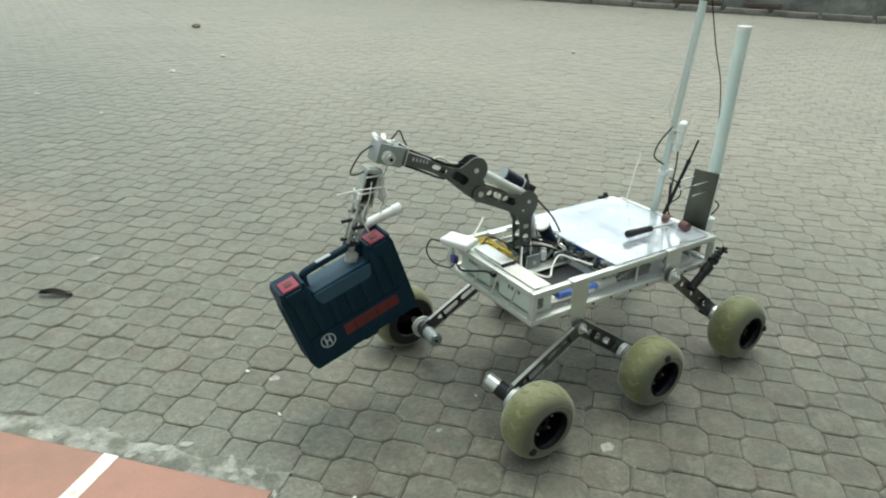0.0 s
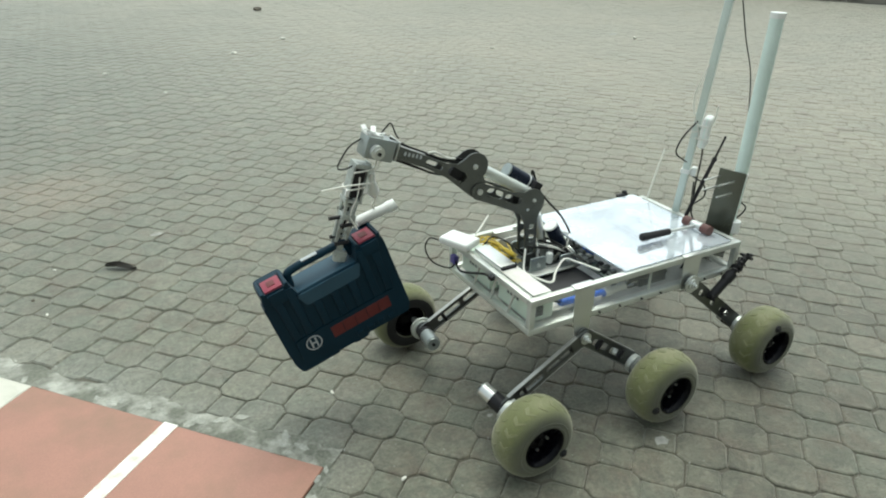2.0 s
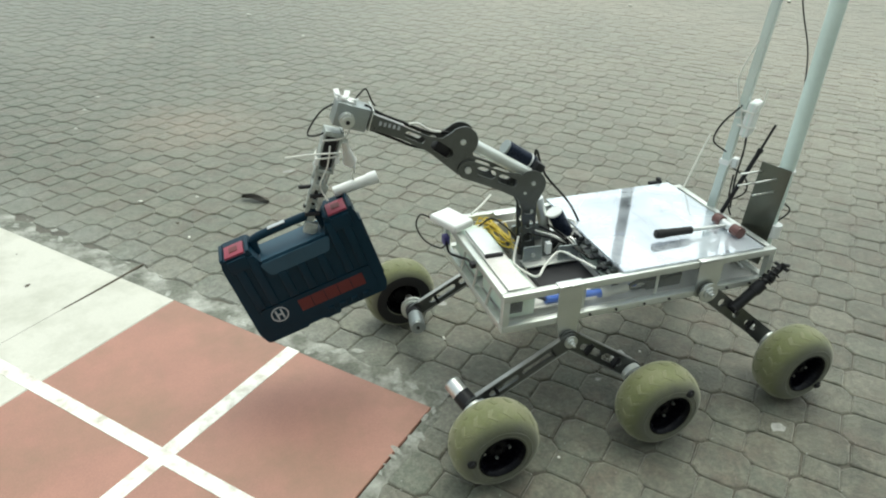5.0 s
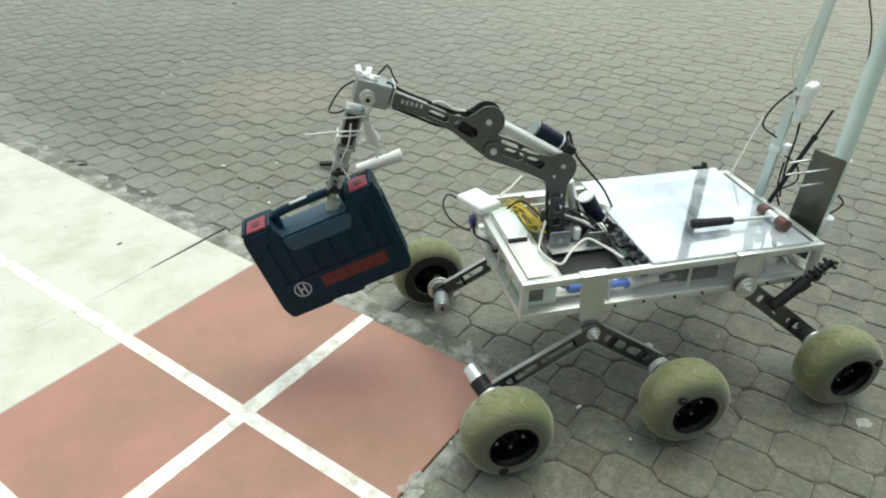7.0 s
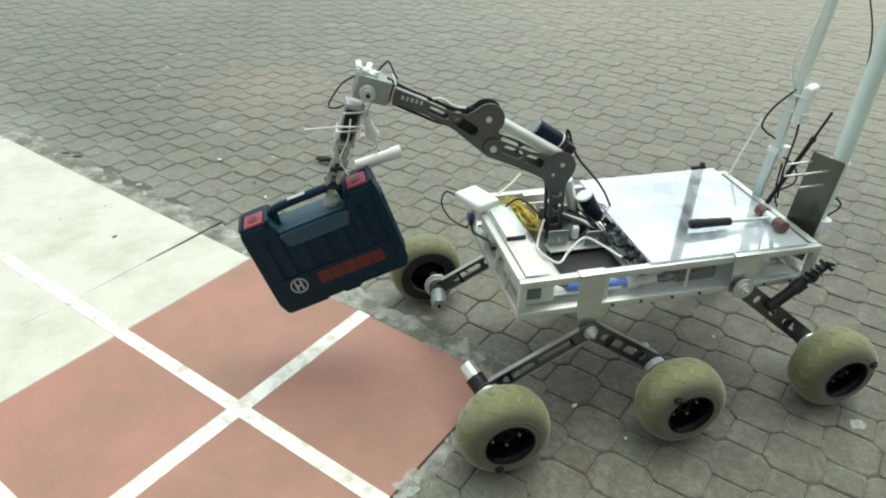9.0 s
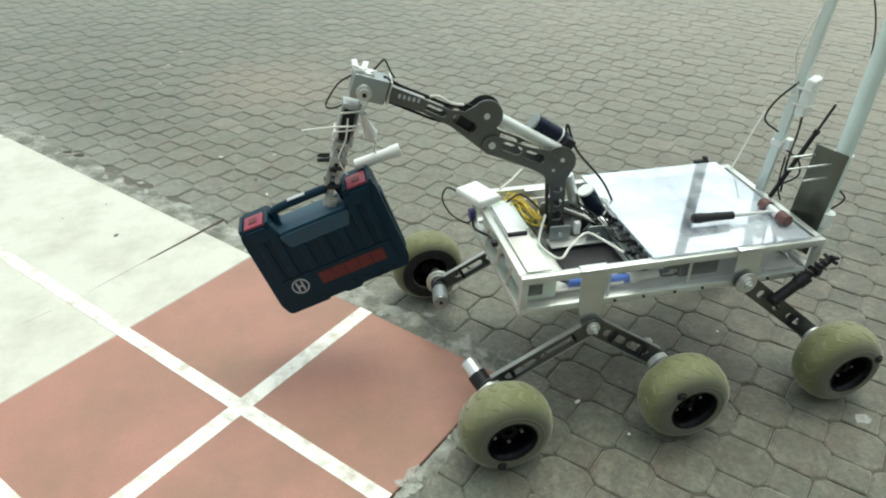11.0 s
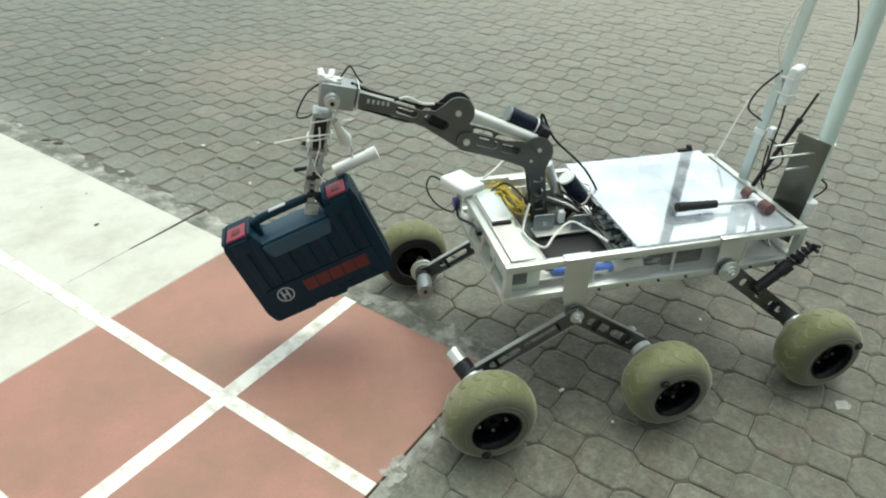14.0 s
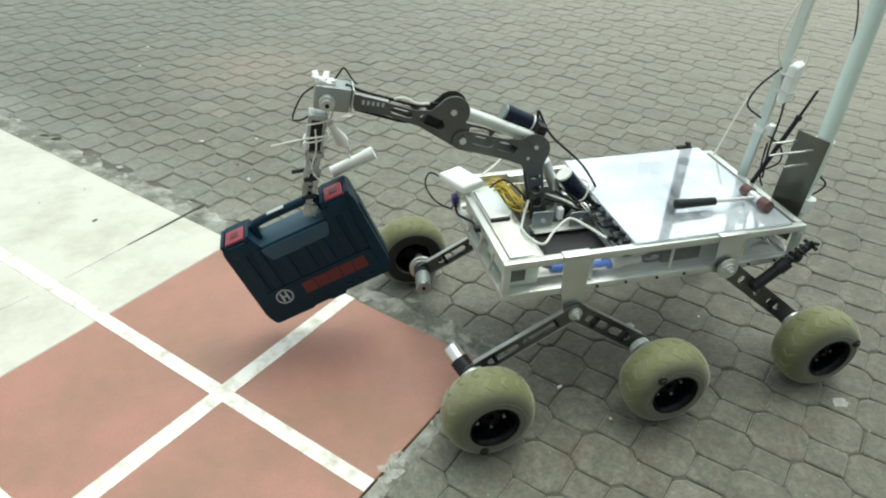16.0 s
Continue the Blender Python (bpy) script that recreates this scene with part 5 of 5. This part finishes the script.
def loose_cables():
    z = 0.505
    part("white_cable", cord(B(), [(0.235, 0.47, 0.545), (0.205, 0.43, 0.49), (0.185, 0.36, z), (0.215, 0.292, z), (0.262, 0.330, 0.515), (0.32, 0.36, 0.535), (0.36, 0.333, 0.525), (0.395, 0.262, 0.52)], 0.0038, 7), "cord_white", rover)
    part("white_cable", cord(B(), [(0.150, 0.66, 0.54), (0.20, 0.70, 0.545), (0.25, 0.735, 0.565)], 0.004, 6), "cord_white", rover)
    rng = random.Random(11)
    for k in range(12):
        p = [(0.150 + rng.uniform(0, .02), 0.66 + rng.uniform(-.03, .03), 0.475), (0.19 + rng.uniform(-.01, .02), 0.66 + rng.uniform(-.05, .03), 0.505 + rng.uniform(-.02, .01)),
             (0.225 + rng.uniform(-.03, .05), 0.61 + rng.uniform(-.07, .06), 0.49 + rng.uniform(-.02, .02)), (0.26 + rng.uniform(-.03, .02), 0.55 + rng.uniform(-.03, .05), 0.46)]
        part("yellow_wire", cord(B(), p, 0.0027, 5), "yellow", rover)
    part("black_cable", cord(B(), [(0.165, 0.62, 0.515), (0.215, 0.645, 0.522), (0.245, 0.60, 0.515), (0.28, 0.53, 0.48)], 0.0032, 6), "cord", rover)
    part("router_cable", cord(B(), [(0.020, 0.690, 0.530), (-0.010, 0.715, 0.535), (-0.022, 0.725, 0.49), (0.005, 0.715, 0.435), (0.045, 0.665, 0.425), (0.058, 0.640, 0.455)], 0.0028, 6), "cord", rover)
    part("front_cable", cord(B(), [(0.060, 0.655, 0.47), (0.055, 0.61, 0.44), (0.062, 0.55, 0.455), (0.062, 0.47, 0.49), (0.058, 0.42, 0.505)], 0.0042, 6), "cord", rover)
    part("front_connector", box(B(), (0.060, 0.655, 0.462), (0.02, 0.03, 0.03), bevel=0.003), "indigo", rover, "violet plug")
    part("front_connector", box(B(), (0.058, 0.41, 0.505), (0.016, 0.022, 0.016), bevel=0.003), "black", rover)
    for k in range(4):
        part("arm_wire", cord(B(), [(0.31 + 0.02 * k, 0.55, 0.50 + 0.01 * k), (0.35 + 0.015 * k, 0.47 + 0.01 * k, 0.52), (0.40 + 0.01 * k, 0.45, 0.50), (0.45, 0.46 + 0.02 * k, 0.495)], 0.0035, 6), "cord" if k != 1 else "cord_white", rover)
    router = part("router", box(B(), (0.076, 0.650, 0.5345), (0.088, 0.124, 0.028), Matrix.Rotation(radians(24), 4, 'Z'), bevel=0.011, seg=4), "white", rover, "white rounded wireless router")
    part("far_strap_end", box(box(B(), (0.930, 0.742, 0.523), (0.055, 0.014, 0.012), bevel=0.003), (0.945, 0.744, 0.533), (0.014, 0.016, 0.014), bevel=0.003), "black", rover)


def build_wheels():
    first = make_wheel()
    wheels = []
    spots = [(0.002, 0.055, -1.85), (0.549, 0.050, 2.25), (1.102, 0.078, 0.55), (-0.040, FAR - 0.022, 0.3), (0.549, FAR - 0.030, 1.4), (1.102, FAR - 0.040, 2.5)]
    for k, spot in enumerate(spots):
        wheels.append((first if k == 0 else copy_thing(first, Matrix.Identity(4)), *spot))
    return wheels


# ---- the tool case and the mallet ----
def build_case():
    """The case stands about its bottom middle; width along x, front towards -y."""
    w, h, d = 0.434, 0.322, 0.112
    case = tagged(new("tool_case"), "dark blue plastic power tool case with red latches", "tool case")
    def half_shell(name, y0, y1):
        o = rounded([(-w / 2 + 0.014, -0.012), (-0.070, -0.012), (-0.066, -0.006), (-0.012, -0.006), (-0.008, -0.012), (0.042, -0.012), (0.046, -0.002), (w / 2 - 0.014, -0.002), (w / 2, 0.03), (w / 2 - 0.004, h - 0.02), (w / 2 - 0.012, h), (0.118, h), (0.104, h - 0.052), (-0.104, h - 0.052), (-0.118, h), (-w / 2 + 0.012, h), (-w / 2 + 0.004, h - 0.02), (-w / 2, 0.03)], 0.012)
        bm = plate(B(), o, [], y0, y1)
        return part(name, bm, "navy", case)
    front = half_shell("front_shell", -d / 2, -0.002)
    back = half_shell("back_shell", 0.002, d / 2)
    part("seam", plate(B(), rounded([(-w / 2 + 0.004, 0.004), (w / 2 - 0.004, 0.004), (w / 2 - 0.006, h - 0.06), (-w / 2 + 0.006, h - 0.06)], 0.01), [], -0.003, 0.003), "black", case)
    # raised front panels and ribs
    part("front_panel", plate(B(), rounded([(-w / 2 + 0.03, 0.028), (w / 2 - 0.03, 0.028), (w / 2 - 0.036, 0.115), (-w / 2 + 0.036, 0.115)], 0.012), [], -d / 2 - 0.004, -d / 2 + 0.002), "navy", front)
    for x in (-0.170, -0.125, -0.062, 0.0, 0.062, 0.125, 0.170):
        top = h - 0.015 if abs(x) > 0.11 else h - 0.105
        part("rib", box(B(), (x, -d / 2 - 0.002, (0.118 + top) / 2), (0.026, 0.008, top - 0.118), bevel=0.003), "navy", front)
    # the sky mirrored by the recess slope is put in as a paler navy
    part("handle_recess", plate(B(), rounded([(-0.112, h - 0.055), (0.112, h - 0.055), (0.094, h - 0.104), (-0.094, h - 0.104)], 0.012), [], -d / 2 - 0.005, -d / 2 + 0.002), "navy_skylit", front, "handle recess, coloured paler for reflected sky")
    part("recess_floor", box(B(), (0, 0, h - 0.0505), (0.204, d - 0.012, 0.003), bevel=0.001), "navy_skylit", front)
    for x in (-0.15, 0.017):
        part("foot", box(B(), (x, 0, -0.013), (0.030, d - 0.02, 0.006), bevel=0.002), "navy", case)
    for x in (-w / 2 + 0.002, w / 2 - 0.002):
        part("side_band", box(B(), (x, 0, 0.15), (0.010, 0.052, 0.215), bevel=0.004), "navy", case)
    # handle
    bar = B()
    cord(bar, [(-0.110, 0, h - 0.045), (-0.106, 0, h - 0.012), (-0.090, 0, h + 0.004), (0, 0, h + 0.007), (0.090, 0, h + 0.004), (0.106, 0, h - 0.012), (0.110, 0, h - 0.045)], 0.0135, 12, 4)
    handle = part("handle", bar, "navy", case)
    part("grip_patch", box(B(), (-0.02, -0.004, h + 0.0195), (0.055, 0.016, 0.003), bevel=0.001), "whiteprint", handle)
    for x in (-0.163, 0.163):
        latch = part("latch", box(B(), (x, -0.018, h + 0.0015), (0.060, 0.070, 0.010), bevel=0.004), "latch", case, "red plastic latch")
        part("latch_window", box(B(), (x, -0.018, h + 0.007), (0.026, 0.030, 0.003), bevel=0.001), "redprint", latch)
        part("latch_hook", box(B(), (x, -d / 2 - 0.003, h - 0.028), (0.058, 0.009, 0.045), bevel=0.003), "navy", latch)
        for s in (-1, 1):
            part("latch_ear", box(B(), (x + s * 0.040, -0.01, h + 0.001), (0.012, 0.095, 0.014), bevel=0.004), "navy", latch)
    # print: a row of red blocks and a ring emblem
    for k in range(5):
        part("brand_block", box(B(), (-0.042 + k * 0.0435, -d / 2 - 0.0045, 0.077), (0.0420, 0.0022, 0.044), bevel=0.0008, seg=1), "redprint", front, "red print block")
    ring = part("emblem_ring", lathe(B(), [(0.0235, -d / 2 - 0.0052), (0.0275, -d / 2 - 0.0052), (0.0275, -d / 2 - 0.002), (0.0235, -d / 2 - 0.002)], 32, True), "whiteprint", front, "pale ring emblem")
    ring.location = (-0.130, 0, 0.078)
    for x, z, sx, sz in ((-0.1385, 0.078, 0.0055, 0.036), (-0.1215, 0.078, 0.0055, 0.036), (-0.130, 0.078, 0.013, 0.0055)):
        part("emblem_bar", box(B(), (x, -d / 2 - 0.0042, z), (sx, 0.002, sz)), "whiteprint", front)
    for x in (0.02, 0.06, 0.10, 0.14):
        part("panel_notch", box(B(), (x, -d / 2 - 0.0015, 0.020), (0.022, 0.010, 0.016), bevel=0.003), "navy", front)
    return case


def build_mallet():
    mallet = tagged(new("mallet"), "small mallet with black grip lying on the lid", "mallet")
    a, b = Vector((0.658, 0.349, 0.5480)), Vector((0.938, 0.343, 0.5415))
    d = (b - a).normalized()
    part("shaft", rod(B(), a + d * 0.12, b, 0.0065, seg=12), "steel", mallet)
    grip = part("grip", rod(rod(B(), a + d * 0.012, a + d * 0.135, 0.0145, 0.0125, seg=16), a, a + d * 0.012, 0.011, 0.0145, seg=16), "rubber", mallet, "black rubber grip")
    part("grip_end", rod(B(), a + d * 0.004, a + d * 0.03, 0.0150, 0.0158, seg=16), "rubber", grip)
    e = Vector((0.0, 1.0, -0.02)).normalized()
    part("head", rod(B(), b - e * 0.026, b + e * 0.026, 0.014, seg=18), "alu", mallet, "bright mallet head")
    part("face", rod(B(), b - e * 0.026, b - e * 0.062, 0.0185, seg=20), "mallet", mallet, "dark red plastic face")
    part("face", rod(B(), b + e * 0.026, b + e * 0.060, 0.0185, seg=20), "mallet", mallet, "dark red plastic face")
    return mallet


# ---- litter on the ground ----
def build_litter():
    bm = B()
    rows = []
    for i in range(9):
        t = i / 8
        w = 0.022 * math.sin(math.pi * min(max(t, 0.06), 0.97)) ** 0.7
        rows.append([bm.verts.new((-0.065 + 0.13 * t, s * w, 0.004 + 0.016 * abs(s) * math.sin(3 * t + 1) + 0.010 * t)) for s in (-1, -0.5, 0, 0.5, 1)])
    for a, b in zip(rows, rows[1:]):
        for k in range(4):
            bm.faces.new((a[k], a[k + 1], b[k + 1], b[k]))
    bmesh.ops.solidify(bm, geom=bm.faces[:], thickness=0.0012)
    bmesh.ops.transform(bm, matrix=pose(-0.278, 2.095, 0.0, 0, 0, -36) @ Matrix.Scale(1.2, 4), verts=bm.verts)
    tagged(mesh_object("dry_leaf", bm, "leaf", 60), "curled dark dry leaf on the pavers", "leaf")
    rng = random.Random(21)

    def crumb(name, x, y, s, material, label, tall=0.6):
        bm = B()
        bmesh.ops.create_icosphere(bm, subdivisions=1, radius=1)
        for v in bm.verts:
            v.co *= rng.uniform(0.7, 1.15)
        bmesh.ops.transform(bm, matrix=Matrix.Translation((x, y, s * tall * 0.5)) @ Matrix.Rotation(rng.uniform(0, 6), 4, 'Z') @ Matrix.Diagonal((s, s * rng.uniform(0.5, 0.9), s * tall * 0.6, 1)), verts=bm.verts)
        tagged(mesh_object(name, bm, material, 0), label, "litter", "crumbs on the ground")
    for x, y, s in ((0.300, 0.2065, 0.013), (-0.8335, 2.241, 0.017), (-0.6125, 1.7855, 0.013), (-0.56, 2.22, 0.010), (0.2576, 1.0285, 0.012), (0.262, 0.712, 0.012), (2.448, 7.96, 0.05), (1.616, 7.23, 0.05),
                    (4.639, 6.27, 0.035), (6.903, 6.069, 0.05), (-1.16, 4.087, 0.020), (-1.223, 3.817, 0.014), (-1.24, 3.45, 0.012), (0.148, 6.659, 0.035), (3.107, 5.457, 0.014), (0.55, 5.6, 0.02), (0.4, 0.05, 0.006), (0.93, 0.42, 0.007), (-0.317, 0.473, 0.005)):
        crumb("crumb", x, y, s, "chalk", "pale crumb of plaster on the ground")
    for x, y, s in ((-0.4034, 0.2548, 0.007), (-1.55, 2.42, 0.03), (-1.62, 2.47, 0.025), (-0.66, 1.95, 0.012), (-0.83, 1.9, 0.010), (-1.25, 1.55, 0.018), (-1.5, 1.75, 0.012), (-1.502, 0.836, 0.008), (-1.454, 0.856, 0.004), (2.956, 10.833, 0.16), (-0.813, 5.858, 0.03), (-0.50, 2.20, 0.011), (-1.563, 2.099, 0.011), (-1.332, 1.840, 0.013), (-1.246, 1.854, 0.010), (-1.213, 1.902, 0.012), (-0.888, 1.447, 0.007)):
        crumb("scrap", x, y, s, "grit", "dark scrap of dirt on the ground", 0.35)
    bm = B()
    cord(bm, [court(0.44, 1.726, 0.006), court(0.30, 1.722, 0.005), court(0.18, 1.7205, 0.003), court(0.05, 1.720, 0.001)], 0.0052, 6)
    cord(bm, [court(0.06, 1.720, 0.0032), court(-0.12, 1.716, 0.0032), court(-0.22, 1.714, 0.0028)], 0.0016, 5)
    cord(bm, [court(-0.36, 1.719, 0.0032), court(-0.46, 1.728, 0.0030)], 0.0014, 5)
    tagged(mesh_object("joint_filler", bm, "grit"), "dark strip of filler in the slab joint", "joint filler", kind="structure")
    for x, y, a, b in ((1.138, -0.057, 0.034, 0.022), (0.33, 0.93, 0.03, 0.018), (0.70, 0.33, 0.014, 0.010), (1.55, 0.95, 0.03, 0.02), (-0.06, 2.42, 0.035, 0.02), (6.9, 6.5, 0.14, 0.06)):
        bm = B()
        ring = [bm.verts.new((x + a * math.cos(t) * rng.uniform(0.6, 1.15), y + b * math.sin(t) * rng.uniform(0.6, 1.15), 0.0022)) for t in [2 * math.pi * k / 14 for k in range(14)]]
        bm.faces.new(ring)
        tagged(mesh_object("paint_splash", bm, "splash", 0), "thin pale paint splash on a paver", "paint splash", "splashes on the pavers")
    bm = B()
    for k in range(70):
        v = EDGE_V + rng.random() ** 1.5 * 4.2
        u, a = EDGE_U + rng.uniform(-0.005, 0.12), rng.uniform(0.006, 0.034)
        if rng.random() < 0.18:
            u, v = EDGE_U - rng.uniform(0, 0.7), EDGE_V - rng.uniform(0.0, 0.04)
        c = court(u, v, 0.0062)
        spin = rng.uniform(0, 3)
        ring = [bm.verts.new(c + Matrix.Rotation(spin, 4, 'Z') @ Vector((a * math.cos(t) * rng.uniform(0.45, 1.2), 0.5 * a * math.sin(t) * rng.uniform(0.45, 1.2), 0))) for t in [2 * math.pi * i / 11 for i in range(11)]]
        bm.faces.new(ring)
    tagged(mesh_object("paint_smears", bm, "smear", 0), "thin white paint smears along the slab edge", "paint smears", kind="stuff")
    # a scatter of grit caught in the joints
    bm = B()
    for k in range(900):
        u, v = lattice(rng.randint(-16, 12), rng.randint(-8, 16))
        u, v = u + PITCH_U * rng.choice((0.36, 0.64)) + rng.uniform(-.008, .008), v + rng.uniform(-.06, .06)
        if not on_pavers(u, v):
            continue
        s = rng.uniform(0.0006, 0.0019)
        c = court(u, v, 0.001)
        bmesh.ops.create_cube(bm, size=s * 2, matrix=Matrix.Translation(c) @ Matrix.Rotation(rng.uniform(0, 3), 4, 'Z'))
    tagged(mesh_object("joint_grit", bm, "splash", 0), "pale grit scattered in the paver joints", "grit", kind="stuff")


# ---- build everything ----
build_far_wall()
build_shade_wall()
build_post()
chassis()
suspension(1)
suspension(-1)
arm_base()
ARM = robot_arm()
mast_and_pole()
loose_cables()
WHEELS = build_wheels()
case = build_case()
mallet = build_mallet()
build_litter()
build_pavement()

# ---- what moves ----
DRIVE = [(0.0, 0.9147, 0.0131, -1.066), (0.5, 0.8717, 0.0118, -0.951), (1.0, 0.7968, 0.0096, -0.928), (1.5, 0.7319, 0.0063, -0.731),
         (2.0, 0.6702, 0.0041, -0.559), (2.5, 0.6010, 0.0034, -0.444), (3.0, 0.5158, 0.0026, -0.351), (3.5, 0.4257, 0.0053, -0.221),
         (4.0, 0.3493, 0.0029, -0.076)]
DRIVE += [(4.5, 0.262, 0.0025, -0.05), (5.0, 0.176, 0.0018, -0.03), (5.5, 0.092, 0.001, -0.02), (6.0, 0.026, 0.0, 0.0), (6.5, -0.001, -0.001, 0.05), (7.0, 0.0, 0.0, 0.0), (16.0, 0.0, 0.0, 0.0)]
SWING = [(0.0, 0.0), (9.2, 0.0), (10.3, 0.15), (11.0, 0.8), (11.5, 1.4), (12.0, 2.2), (12.5, 3.2), (13.0, 4.1), (13.5, 5.1), (14.0, 5.85), (14.5, 5.85), (15.0, 5.9), (15.5, 6.4), (16.0, 7.3)]
# the case in the rover's space: seconds, x, y, z of its bottom middle, roll
HANG = [(0.0, -0.362, 0.312, 19.2), (4.0, -0.364, 0.312, 19.2), (6.5, -0.372, 0.318, 18.6), (7.0, -0.362, 0.320, 19.8), (7.5, -0.360, 0.315, 19.8), (8.0, -0.366, 0.320, 19.4), (9.0, -0.364, 0.317, 19.6),
        (10.3, -0.364, 0.313, 19.7), (11.0, -0.364, 0.306, 19.9), (11.5, -0.365, 0.300, 20.1), (12.0, -0.364, 0.290, 20.5), (12.5, -0.364, 0.276, 20.7), (13.0, -0.364, 0.263, 21.3), (13.5, -0.364, 0.249, 21.9),
        (14.0, -0.364, 0.239, 22.0), (14.5, -0.366, 0.239, 21.8), (15.0, -0.365, 0.241, 21.5), (15.5, -0.364, 0.231, 22.1), (16.0, -0.364, 0.217, 22.6)]


def between(rows, t):
    for a, b in zip(rows, rows[1:]):
        if a[0] <= t <= b[0]:
            k = (t - a[0]) / (b[0] - a[0])
            return [p + (q - p) * k for p, q in zip(a[1:], b[1:])]
    return list(rows[-1][1:])


def rover_pose(t):
    x, y, turn = between(DRIVE, t)
    return pose(x, y, 0, 0, 0, turn)


def motions():
    drive = [(r[0], rover_pose(r[0])) for r in DRIVE]
    walk(rover, drive)
    walk(mallet, drive)
    for wheel, x, y, phase in WHEELS:
        face = Matrix.Translation((x, y, R)) @ (Matrix.Identity(4) if y < MID else Matrix.Rotation(math.pi, 4, 'Z'))
        sign = 1 if y < MID else -1
        walk(wheel, [(r[0], face @ Matrix.Rotation(-phase + sign * r[1] / R, 4, 'Y')) for r in DRIVE])
    for link in ARM:
        walk(link, [(t, ARM_AT @ Matrix.Rotation(radians(-a), 4, 'Y')) for t, a in SWING])
    times = sorted({r[0] for r in DRIVE} | {r[0] for r in HANG})
    rows = []
    for t in times:
        x, z, roll = between(HANG, t)
        rows.append((t, rover_pose(t) @ pose(x + 0.0075, 0.636, z - 0.0207, 0, 0, -2.0) @ Matrix.Rotation(radians(-roll), 4, 'Y')))
    walk(case, rows)


motions()
